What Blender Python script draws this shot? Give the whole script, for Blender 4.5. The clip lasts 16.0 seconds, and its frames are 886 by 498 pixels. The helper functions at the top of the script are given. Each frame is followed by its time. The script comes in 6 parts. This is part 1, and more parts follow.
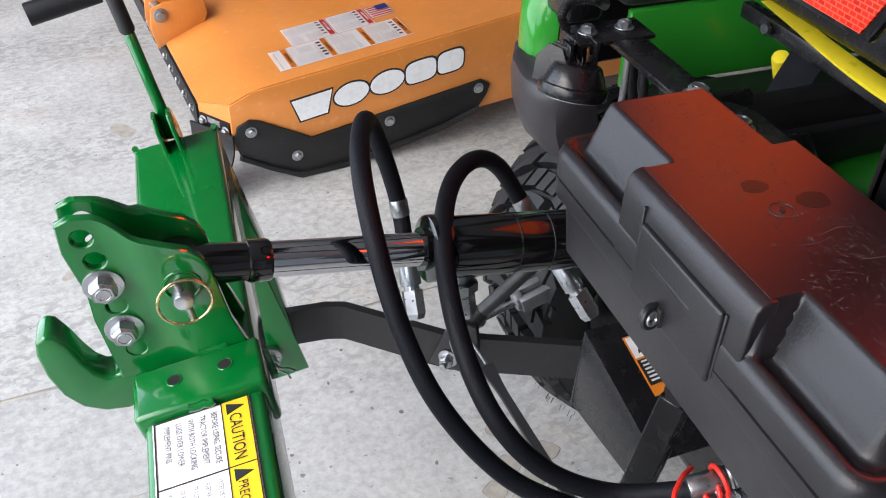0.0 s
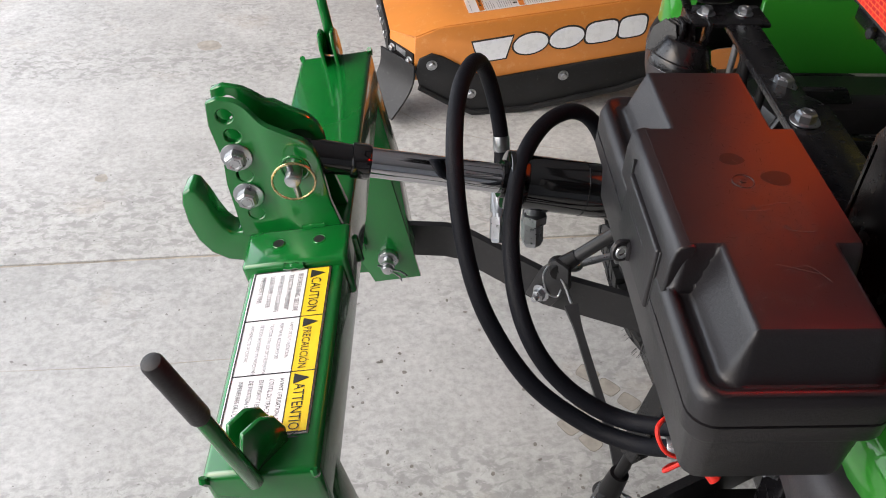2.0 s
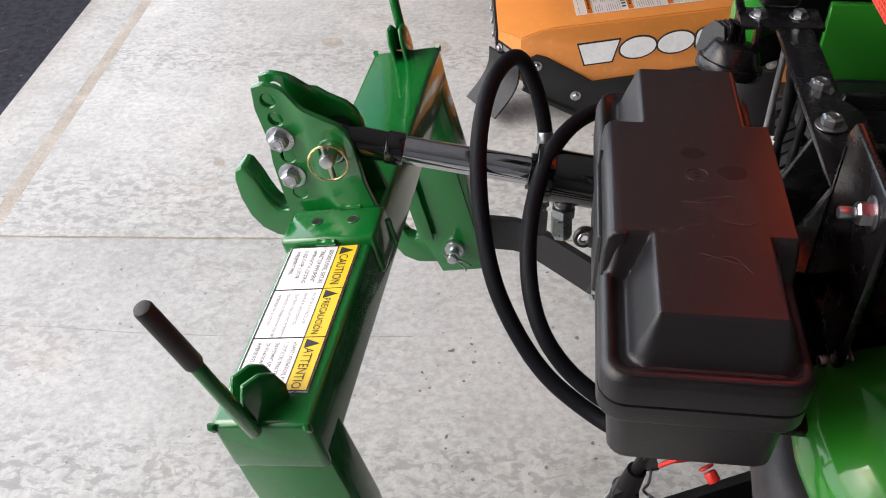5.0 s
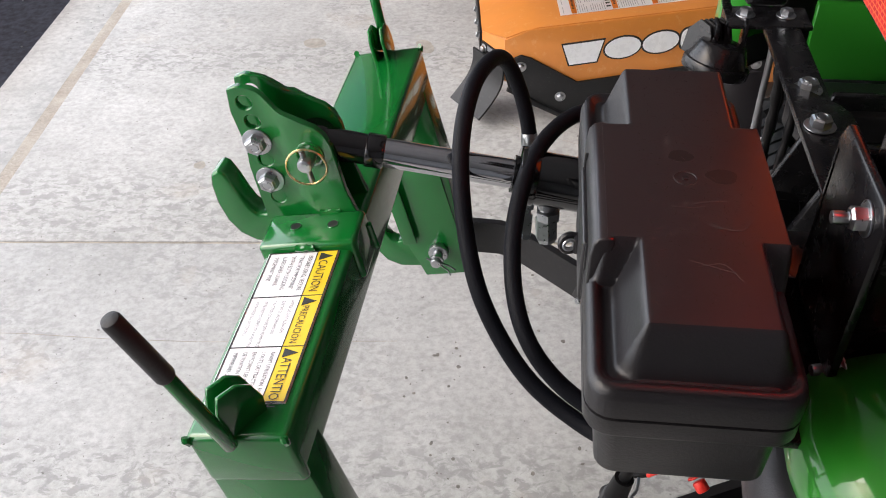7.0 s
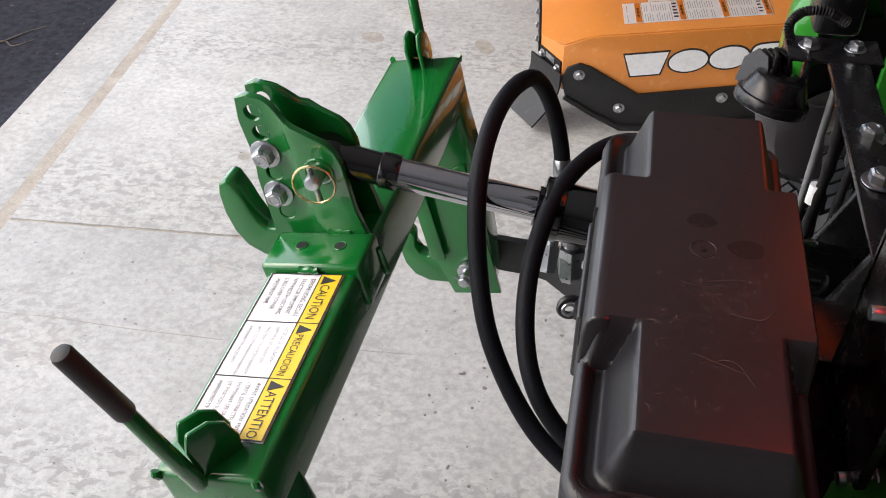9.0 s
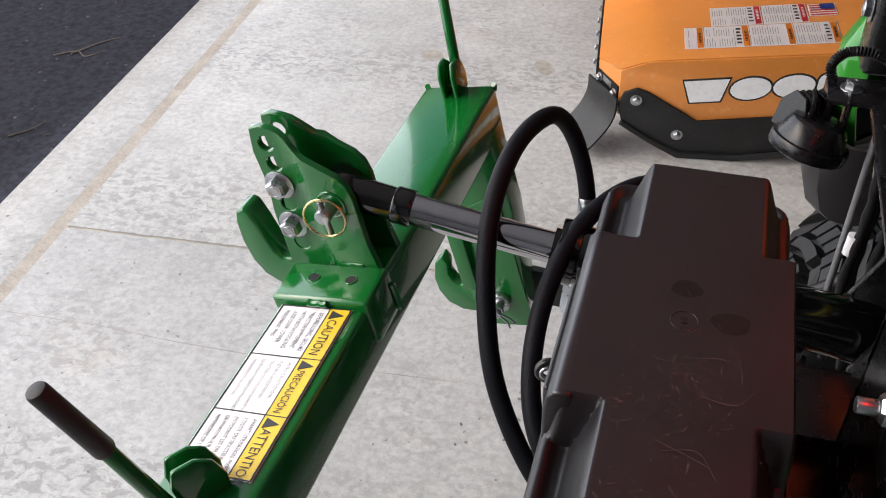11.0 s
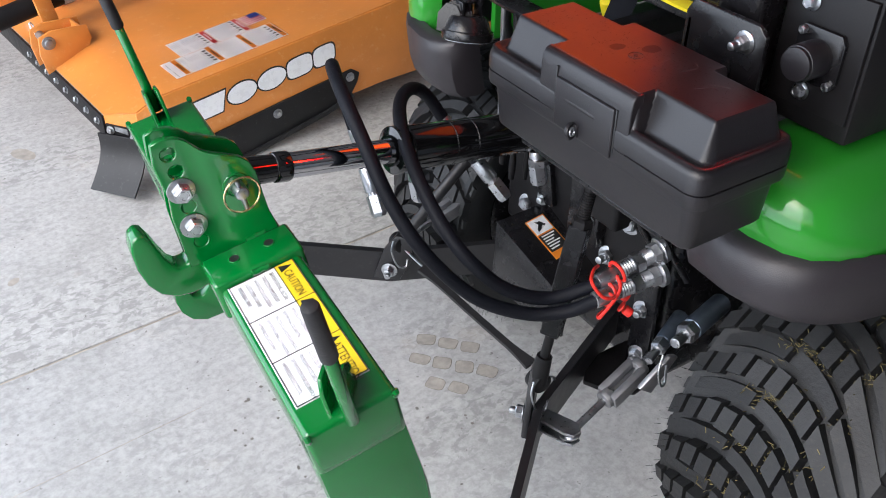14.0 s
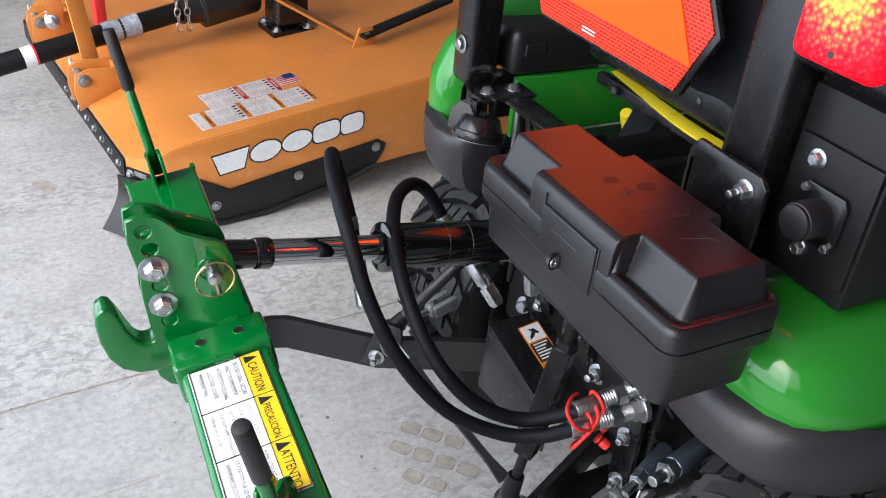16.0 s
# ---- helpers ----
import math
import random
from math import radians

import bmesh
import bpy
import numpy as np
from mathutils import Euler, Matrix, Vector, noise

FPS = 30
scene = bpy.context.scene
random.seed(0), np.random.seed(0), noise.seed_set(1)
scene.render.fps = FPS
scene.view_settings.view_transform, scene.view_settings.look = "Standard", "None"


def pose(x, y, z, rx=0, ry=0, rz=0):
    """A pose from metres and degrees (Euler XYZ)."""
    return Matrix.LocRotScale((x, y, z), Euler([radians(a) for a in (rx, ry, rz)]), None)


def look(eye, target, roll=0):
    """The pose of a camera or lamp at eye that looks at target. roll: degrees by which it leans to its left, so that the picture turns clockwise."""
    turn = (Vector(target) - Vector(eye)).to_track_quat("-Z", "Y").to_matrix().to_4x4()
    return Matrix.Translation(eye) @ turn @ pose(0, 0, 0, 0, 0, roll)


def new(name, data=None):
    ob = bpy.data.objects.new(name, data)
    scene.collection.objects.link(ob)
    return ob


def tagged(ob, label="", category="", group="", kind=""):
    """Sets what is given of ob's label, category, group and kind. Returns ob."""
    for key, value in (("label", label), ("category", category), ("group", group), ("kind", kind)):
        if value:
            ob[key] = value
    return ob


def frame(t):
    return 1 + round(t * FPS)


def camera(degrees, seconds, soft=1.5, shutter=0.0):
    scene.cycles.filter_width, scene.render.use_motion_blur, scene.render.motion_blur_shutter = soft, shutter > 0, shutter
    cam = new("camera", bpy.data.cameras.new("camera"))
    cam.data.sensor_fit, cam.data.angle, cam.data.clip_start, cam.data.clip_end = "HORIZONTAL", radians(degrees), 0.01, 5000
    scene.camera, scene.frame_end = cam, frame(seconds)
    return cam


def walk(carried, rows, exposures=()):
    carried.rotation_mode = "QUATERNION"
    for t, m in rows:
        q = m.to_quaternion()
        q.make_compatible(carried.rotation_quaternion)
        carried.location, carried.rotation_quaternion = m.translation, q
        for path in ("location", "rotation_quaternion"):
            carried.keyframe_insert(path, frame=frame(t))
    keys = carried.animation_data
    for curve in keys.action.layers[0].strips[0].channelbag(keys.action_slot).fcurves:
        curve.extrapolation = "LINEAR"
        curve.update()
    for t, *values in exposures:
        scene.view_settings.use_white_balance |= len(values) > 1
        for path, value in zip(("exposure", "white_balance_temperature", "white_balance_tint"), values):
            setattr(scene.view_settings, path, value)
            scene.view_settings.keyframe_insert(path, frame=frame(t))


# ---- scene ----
cam = camera(53.2, 16.0, soft=1.0)
PATH = [
    (0, (0.149, -0.469, 1.35), (0.686, 1.022, 0.13), 1.3),
    (0.5, (0.148, -0.482, 1.353), (0.639, 1.018, 0.125), 0.7),
    (1, (0.207, -0.542, 1.372), (0.491, 0.974, 0.099), 1.7),
    (1.5, (0.243, -0.604, 1.41), (0.419, 0.899, 0.103), 2.3),
    (2, (0.251, -0.636, 1.423), (0.356, 0.871, 0.112), 2.4),
    (2.5, (0.293, -0.653, 1.434), (0.334, 0.874, 0.144), 2.4),
    (3, (0.316, -0.661, 1.434), (0.319, 0.874, 0.152), 1.9),
    (3.5, (0.333, -0.663, 1.434), (0.308, 0.876, 0.158), 1.4),
    (4, (0.343, -0.66, 1.434), (0.3, 0.883, 0.163), 0.9),
    (4.5, (0.401, -0.685, 1.44), (0.173, 0.815, 0.136), -2.3),
    (7, (0.404, -0.659, 1.425), (0.21, 0.845, 0.122), -1.8),
    (7.5, (0.402, -0.656, 1.425), (0.213, 0.851, 0.124), -1.7),
    (8, (0.387, -0.651, 1.422), (0.209, 0.857, 0.121), -1.3),
    (8.5, (0.355, -0.622, 1.42), (0.183, 0.885, 0.117), -1.2),
    (9, (0.448, -0.561, 1.409), (0.117, 0.908, 0.093), -1.2),
    (11.3, (0.505, -0.506, 1.418), (0.012, 0.941, 0.128), -2.9),
    (11.5, (0.477, -0.514, 1.421), (0.058, 0.972, 0.15), -3.3),
    (12, (0.309, -0.561, 1.42), (0.385, 0.985, 0.153), -1.8),
    (12.5, (0.25, -0.612, 1.409), (0.495, 0.889, 0.109), -1.2),
    (13, (0.072, -0.639, 1.398), (0.79, 0.709, 0.107), -0.9),
    (13.5, (-0.104, -0.703, 1.421), (0.711, 0.611, 0.152), -0.3),
    (14, (-0.159, -0.764, 1.431), (0.704, 0.599, 0.248), 0.3),
    (14.5, (-0.116, -0.739, 1.428), (0.735, 0.664, 0.286), 2.0),
    (15, (-0.091, -0.735, 1.452), (0.762, 0.695, 0.344), 5.0),
    (15.5, (-0.077, -0.725, 1.45), (0.784, 0.718, 0.365), 6.0),
    (16, (-0.069, -0.734, 1.464), (0.77, 0.73, 0.39), 5.8),
]
EXPOSURES = [(0.0, 0.44, 6050, 10), (1.0, 0.31, 6250, 10), (2.0, 0.14, 6500, 11), (9.0, 0.10, 6500, 12), (11.5, -0.04, 6450, 12), (12.0, -0.06, 6400, 12), (12.5, 0.16, 6300, 12), (13.0, 0.38, 6000, 11), (16.0, 0.36, 5950, 10)]
walk(cam, [(t, look(eye, target, roll)) for t, eye, target, roll in PATH], EXPOSURES)

# ---- light ----
world = bpy.data.worlds.new("World")
scene.world = world
world.use_nodes = True
wn = world.node_tree.nodes
sky = wn.new("ShaderNodeTexSky")
sky.sky_type, sky.sun_disc = "NISHITA", False
sky.sun_elevation, sky.sun_rotation = radians(38), radians(250)
sky.air_density, sky.dust_density = 1.0, 4.0
wn["Background"].inputs["Strength"].default_value = 0.15
world.node_tree.links.new(sky.outputs["Color"], wn["Background"].inputs["Color"])

sun_data = bpy.data.lights.new("sun", "SUN")
sun_data.energy, sun_data.angle, sun_data.color = 0.8, radians(25), (1.0, 0.97, 0.92)
sun = new("sun", sun_data)
sun.matrix_world = look((-6, 0.5, 6), (0, 0.3, 0))

# daylight that enters by the open garage door
door_data = bpy.data.lights.new("door_daylight", "AREA")
door_data.shape, door_data.size, door_data.size_y = "RECTANGLE", 4.6, 2.1
door_data.energy, door_data.color = 74, (0.885, 0.935, 1.0)
door_light = new("door_daylight", door_data)
door_light.matrix_world = look((-1.30, 0.6, 1.2), (3.0, 0.6, 0.9))


# ---- materials ----
def nodes_of(name):
    m = bpy.data.materials.new(name)
    m.use_nodes = True
    t = m.node_tree
    return m, t, t.nodes["Principled BSDF"]


def ramp(t, stops):
    r = t.nodes.new("ShaderNodeValToRGB")
    e = r.color_ramp.elements
    while len(e) < len(stops):
        e.new(0.5)
    for k, (p, c) in enumerate(stops):
        e[k].position, e[k].color = p, (*c, 1)
    return r


def noise_tex(t, scale, detail=6, rough=0.6, stretch=None, coords="Object"):
    co = t.nodes.new("ShaderNodeTexCoord")
    n = t.nodes.new("ShaderNodeTexNoise")
    n.inputs["Scale"].default_value, n.inputs["Detail"].default_value = scale, detail
    n.inputs["Roughness"].default_value = rough
    if stretch:
        mp = t.nodes.new("ShaderNodeMapping")
        mp.inputs["Scale"].default_value = stretch
        t.links.new(co.outputs[coords], mp.inputs["Vector"])
        t.links.new(mp.outputs["Vector"], n.inputs["Vector"])
    else:
        t.links.new(co.outputs[coords], n.inputs["Vector"])
    return n


def surface(name, color, rough=0.5, metal=0.0, vary=0.12, scale=8.0, bump=0.0, bump_scale=60.0, coat=0.0, rough_vary=0.1, dust=0.0, dust_color=(0.45, 0.42, 0.38), spec=0.5, coat_rough=0.06, dust_at=(0.56, 0.78), dust_scale=9.0):
    """A plain material with mottling, uneven gloss, a fine relief and, where asked, specks of dust."""
    m, t, b = nodes_of(name)
    n = noise_tex(t, scale)
    lo = tuple(c * (1 - vary) for c in color)
    hi = tuple(min(1, c * (1 + vary)) for c in color)
    r = ramp(t, [(0.3, lo), (0.7, hi)])
    t.links.new(n.outputs["Fac"], r.inputs["Fac"])
    out = r.outputs["Color"]
    if dust:
        d = noise_tex(t, scale * dust_scale, 8, 0.75)
        dr = ramp(t, [(dust_at[0], (0, 0, 0)), (dust_at[1], (dust, dust, dust))])
        t.links.new(d.outputs["Fac"], dr.inputs["Fac"])
        mx = t.nodes.new("ShaderNodeMix")
        mx.data_type = "RGBA"
        t.links.new(dr.outputs["Color"], mx.inputs["Factor"])
        t.links.new(out, mx.inputs["A"])
        mx.inputs["B"].default_value = (*dust_color, 1)
        out = mx.outputs["Result"]
    t.links.new(out, b.inputs["Base Color"])
    b.inputs["Metallic"].default_value = metal
    b.inputs["Specular IOR Level"].default_value = spec
    n2 = noise_tex(t, scale * 4)
    mr = t.nodes.new("ShaderNodeMapRange")
    mr.inputs["To Min"].default_value, mr.inputs["To Max"].default_value = max(0.02, rough - rough_vary), min(1, rough + rough_vary)
    t.links.new(n2.outputs["Fac"], mr.inputs["Value"])
    t.links.new(mr.outputs["Result"], b.inputs["Roughness"])
    b.inputs["Coat Weight"].default_value = coat
    b.inputs["Coat Roughness"].default_value = coat_rough
    if bump:
        n3 = noise_tex(t, bump_scale, 4)
        bp = t.nodes.new("ShaderNodeBump")
        bp.inputs["Strength"].default_value, bp.inputs["Distance"].default_value = bump, 0.002
        t.links.new(n3.outputs["Fac"], bp.inputs["Height"])
        t.links.new(bp.outputs["Normal"], b.inputs["Normal"])
    return m


def concrete_material(name, dark, light, stain, stain_amount=0.5, scale=1.0, bands=()):
    """Worn garage concrete: broad clouds, small ragged scuffs that thicken along the wheel tracks, brown stains and dark pits."""
    m, t, b = nodes_of(name)
    L = t.links.new

    def mix(kind, fac, a, c):
        x = t.nodes.new("ShaderNodeMix")
        x.data_type, x.blend_type = "RGBA", kind
        if isinstance(fac, float):
            x.inputs["Factor"].default_value = fac
        else:
            L(fac, x.inputs["Factor"])
        L(a, x.inputs["A"])
        if isinstance(c, tuple):
            x.inputs["B"].default_value = (*c, 1)
        else:
            L(c, x.inputs["B"])
        return x.outputs["Result"]

    def mask(tex, lo, hi, top=1.0):
        r = ramp(t, [(lo, (0, 0, 0)), (hi, (top, top, top))])
        L(tex.outputs["Fac"], r.inputs["Fac"])
        return r.outputs["Color"]

    def calc(kind, a, c):
        x = t.nodes.new("ShaderNodeMath")
        x.operation = kind
        for k, v in enumerate((a, c)):
            if isinstance(v, float):
                x.inputs[k].default_value = v
            else:
                L(v, x.inputs[k])
        return x.outputs[0]

    broad = noise_tex(t, 1.6 * scale, 5, 0.6)
    mid = noise_tex(t, 9 * scale, 6, 0.65)
    fine = noise_tex(t, 60 * scale, 8, 0.72)
    base = ramp(t, [(0.32, dark), (0.72, light)])
    L(broad.outputs["Fac"], base.inputs["Fac"])
    fr = ramp(t, [(0.36, (0.74, 0.735, 0.73)), (0.60, (1.06, 1.06, 1.06))])
    L(fine.outputs["Fac"], fr.inputs["Fac"])
    col = mix("MULTIPLY", 0.85, base.outputs["Color"], fr.outputs["Color"])
    mr = ramp(t, [(0.38, (0.90, 0.90, 0.895)), (0.62, (1.06, 1.06, 1.06))])
    L(mid.outputs["Fac"], mr.inputs["Fac"])
    col = mix("MULTIPLY", 0.7, col, mr.outputs["Color"])
    # scuffs: short ragged marks, more of them in the wheel tracks
    scuff = noise_tex(t, 30 * scale, 5, 0.62, (1.0, 1.5, 1.0))
    scuff.inputs["Distortion"].default_value = 0.6
    where = noise_tex(t, 3.0 * scale, 4, 0.6)
    amount = mask(where, 0.42, 0.62, 0.75)
    if bands:
        co = t.nodes.new("ShaderNodeTexCoord")
        xyz = t.nodes.new("ShaderNodeSeparateXYZ")
        L(co.outputs["Object"], xyz.inputs["Vector"])
        for y, w in bands:
            d = calc("ABSOLUTE", calc("SUBTRACT", xyz.outputs["Y"], y), 0.0)
            fall = t.nodes.new("ShaderNodeMapRange")
            fall.inputs["From Min"].default_value, fall.inputs["From Max"].default_value = 0.5 * w, 1.4 * w
            fall.inputs["To Min"].default_value, fall.inputs["To Max"].default_value = 1.0, 0.0
            L(d, fall.inputs["Value"])
            amount = calc("MAXIMUM", amount, fall.outputs["Result"])
    col = mix("MIX", calc("MULTIPLY", mask(scuff, 0.49, 0.58, 0.62), amount), col, tuple(0.58 * v for v in dark))
    st = noise_tex(t, 3.1 * scale, 7, 0.68)
    col = mix("MIX", mask(st, 0.58, 0.74, stain_amount), col, stain)
    pits = noise_tex(t, 70 * scale, 3, 0.5)
    col = mix("MIX", mask(pits, 0.69, 0.73, 0.7), col, (0.10, 0.09, 0.08))
    L(col, b.inputs["Base Color"])
    rr = t.nodes.new("ShaderNodeMapRange")
    rr.inputs["To Min"].default_value, rr.inputs["To Max"].default_value = 0.55, 0.9
    L(fine.outputs["Fac"], rr.inputs["Value"])
    L(rr.outputs["Result"], b.inputs["Roughness"])
    bp = t.nodes.new("ShaderNodeBump")
    bp.inputs["Strength"].default_value, bp.inputs["Distance"].default_value = 0.3, 0.002
    L(fine.outputs["Fac"], bp.inputs["Height"])
    L(bp.outputs["Normal"], b.inputs["Normal"])
    return m


GREEN = surface("green_enamel", (0.003, 0.135, 0.02), 0.16, vary=0.10, scale=5, coat=0.5, coat_rough=0.03, rough_vary=0.06, bump=0.04, bump_scale=30)
GREEN_BODY = surface("green_body_panel", (0.026, 0.225, 0.020), 0.3, vary=0.06, scale=3, coat=0.9, coat_rough=0.015, rough_vary=0.03, spec=0.15)
ORANGE = surface("orange_enamel", (0.60, 0.215, 0.042), 0.33, vary=0.12, scale=4, coat=0.25, dust=0.45, dust_color=(0.72, 0.42, 0.19), dust_at=(0.56, 0.72))
BLACK_PAINT = surface("black_paint", (0.0075, 0.0070, 0.0080), 0.26, vary=0.3, scale=12, bump=0.05, bump_scale=120, spec=0.45)
BLACK_STEEL = surface("satin_black_steel", (0.0092, 0.0086, 0.0092), 0.42, vary=0.3, scale=9, bump=0.10, bump_scale=160, dust=0.06, dust_at=(0.62, 0.80), spec=0.2)
GREY_STEEL = surface("dark_grey_paint", (0.017, 0.0165, 0.018), 0.38, vary=0.15, scale=8, bump=0.1, bump_scale=90, dust=0.05, spec=0.4)
GLOSS_BLACK = surface("gloss_black_cylinder", (0.004, 0.004, 0.0045), 0.10, vary=0.2, scale=6, coat=0.4, rough_vary=0.04)
PLASTIC = surface("black_textured_plastic", (0.0112, 0.0098, 0.0115), 0.38, vary=0.25, scale=7, bump=0.16, bump_scale=420, dust=0.15, dust_at=(0.66, 0.76), dust_scale=14, dust_color=(0.30, 0.27, 0.25), rough_vary=0.07, spec=0.5)
# smoother lid top; the red reflection is partly put into its base colour
PLASTIC_TOP = surface("smooth_black_lid_red_tint", (0.0110, 0.0055, 0.0060), 0.31, vary=0.2, scale=7, bump=0.03, bump_scale=420, dust=0.35, dust_at=(0.68, 0.74), dust_scale=16, dust_color=(0.34, 0.31, 0.29), rough_vary=0.06, spec=0.85, coat=0.1, coat_rough=0.32)
PLASTIC_SOFT = surface("black_fender_plastic", (0.021, 0.018, 0.021), 0.42, vary=0.15, scale=10, bump=0.2, bump_scale=500, rough_vary=0.05, spec=0.5)
RUBBER = surface("tire_rubber", (0.013, 0.0135, 0.0145), 0.55, vary=0.3, scale=14, bump=0.4, bump_scale=140, dust=0.30, dust_color=(0.075, 0.065, 0.047), dust_at=(0.56, 0.72), spec=0.4)
HOSE = surface("hose_rubber", (0.0050, 0.0055, 0.0085), 0.55, vary=0.15, scale=20, bump=0.35, bump_scale=300, spec=0.15)
ZINC = surface("zinc_plated_steel", (0.46, 0.47, 0.49), 0.30, 1.0, vary=0.25, scale=40, bump=0.15, bump_scale=200)
CHROME = surface("polished_chrome", (0.50, 0.50, 0.52), 0.07, 1.0, vary=0.08, scale=20, rough_vary=0.04)
BRASS = surface("yellow_zinc_wire", (0.70, 0.55, 0.28), 0.25, 1.0, vary=0.1, scale=30)
CAST = surface("cast_grey_metal", (0.30, 0.30, 0.31), 0.45, 0.8, vary=0.2, scale=30, bump=0.3, bump_scale=200)
BLUE_STEEL = surface("blued_steel_pin", (0.17, 0.21, 0.27), 0.35, 0.85, vary=0.2, scale=30, bump=0.2, bump_scale=200)
DUST = surface("pale_dust", (0.075, 0.066, 0.062), 0.9, vary=0.5, scale=200)
SHOE = surface("scuffed_black_steel", (0.016, 0.016, 0.017), 0.5, vary=0.3, scale=9, bump=0.15, bump_scale=160, dust=0.28, dust_color=(0.22, 0.21, 0.20), dust_at=(0.58, 0.74), spec=0.35)
TWIG = surface("dry_twig", (0.30, 0.25, 0.20), 0.85, vary=0.3, scale=60)
PEBBLE = surface("grey_pebble", (0.13, 0.13, 0.135), 0.85, vary=0.5, scale=60)
RED_PLASTIC = surface("red_rubber_cap", (0.70, 0.025, 0.015), 0.4, vary=0.1, scale=20)
GRIP = surface("black_rubber_grip", (0.014, 0.013, 0.014), 0.55, vary=0.2, scale=30, bump=0.2, bump_scale=300)
WHITE = surface("white_label", (0.86, 0.87, 0.89), 0.28, vary=0.03, scale=20)
YELLOW = surface("yellow_label", (0.80, 0.58, 0.015), 0.35, vary=0.05, scale=20)
YELLOW_TRIM = surface("yellow_enamel", (0.82, 0.66, 0.02), 0.3, vary=0.06, scale=10, coat=0.3)
INK = surface("black_ink", (0.012, 0.012, 0.013), 0.45, vary=0.1, scale=20)
WATER_MARK = surface("dried_water_mark", (0.006, 0.0045, 0.0045), 0.42, vary=0.4, scale=300, spec=0.5)
PALE_PRINT = surface("pale_grey_print", (0.40, 0.40, 0.42), 0.4, vary=0.1, scale=20)
LABEL_WHITE = surface("glossy_white_sticker", (0.90, 0.90, 0.91), 0.35, vary=0.01, scale=20)
GREY_INK = surface("grey_ink", (0.16, 0.16, 0.17), 0.45, vary=0.1, scale=20)
LABEL_ORANGE = surface("orange_label_ink", (0.80, 0.25, 0.02), 0.35, vary=0.05, scale=20)
LABEL_RED = surface("red_label_ink", (0.62, 0.03, 0.03), 0.35, vary=0.05, scale=20)
LABEL_BLUE = surface("blue_label_ink", (0.03, 0.06, 0.30), 0.35, vary=0.05, scale=20)
FABRIC = surface("black_webbing", (0.010, 0.011, 0.015), 0.85, vary=0.25, scale=60, bump=0.5, bump_scale=400, spec=0.2)
SMV_ORANGE = surface("fluorescent_orange_sheet", (0.98, 0.105, 0.002), 0.45, vary=0.03, scale=8, spec=0.15)
SMV_RED, st, sb = nodes_of("red_reflective_sheet")
sc = st.nodes.new("ShaderNodeTexCoord")
sw = st.nodes.new("ShaderNodeSeparateXYZ")
st.links.new(sc.outputs["Object"], sw.inputs["Vector"])
sj = st.nodes.new("ShaderNodeCombineXYZ")
st.links.new(sw.outputs["Y"], sj.inputs["X"])
st.links.new(sw.outputs["Z"], sj.inputs["Y"])
sv = st.nodes.new("ShaderNodeTexBrick")
sv.inputs["Scale"].default_value = 1.0
sv.inputs["Brick Width"].default_value, sv.inputs["Row Height"].default_value = 0.0085, 0.0048
sv.inputs["Mortar Size"].default_value, sv.inputs["Mortar Smooth"].default_value = 0.0008, 0.4
sv.inputs["Color1"].default_value, sv.inputs["Color2"].default_value = (0.36, 0.006, 0.006, 1), (0.58, 0.016, 0.008, 1)
sv.inputs["Mortar"].default_value = (0.75, 0.075, 0.02, 1)
st.links.new(sj.outputs["Vector"], sv.inputs["Vector"])
st.links.new(sv.outputs["Color"], sb.inputs["Base Color"])
sb.inputs["Roughness"].default_value = 0.25
sb.inputs["Specular IOR Level"].default_value = 0.2
LENS_GLASS = surface("clear_ribbed_lens", (0.34, 0.36, 0.40), 0.15, vary=0.4, scale=60, bump=0.6, bump_scale=200)
CONCRETE = concrete_material("garage_concrete", (0.335, 0.330, 0.318), (0.455, 0.450, 0.440), (0.37, 0.31, 0.245), 0.48, bands=((1.10, 0.17), (1.90, 0.12), (0.25, 0.10), (2.65, 0.15)))
APRON = concrete_material("apron_concrete", (0.44, 0.43, 0.41), (0.56, 0.55, 0.53), (0.45, 0.38, 0.30), 0.25, 0.8)
EDGE_DIRT = concrete_material("slab_edge_dirt", (0.33, 0.28, 0.225), (0.46, 0.42, 0.365), (0.24, 0.19, 0.14), 0.7, 3.0)
MUD = surface("dried_mud", (0.205, 0.180, 0.150), 0.9, vary=0.5, scale=60)
MUD_FILM = surface("thin_mud_film", (0.345, 0.318, 0.280), 0.85, vary=0.2, scale=40)
OIL = surface("dark_floor_spot", (0.17, 0.155, 0.14), 0.7, vary=0.4, scale=50)
ASPHALT = surface("asphalt", (0.042, 0.045, 0.060), 0.85, vary=0.5, scale=45, bump=1.0, bump_scale=90, dust=0.5, dust_color=(0.085, 0.09, 0.115), spec=0.3)
JOINT = surface("joint_dirt", (0.33, 0.29, 0.24), 0.9, vary=0.4, scale=14)
# tones of unseen walls and ceiling, set for the bounce and reflections they give
WALL = surface("painted_wall", (0.50, 0.50, 0.51), 0.7, vary=0.05, scale=3)
CEILING = surface("unseen_grey_ceiling", (0.40, 0.39, 0.39), 0.8, vary=0.08, scale=3)
BOUNCE_WALL = surface("white_bounce_wall", (0.72, 0.73, 0.75), 0.7, vary=0.05, scale=3)

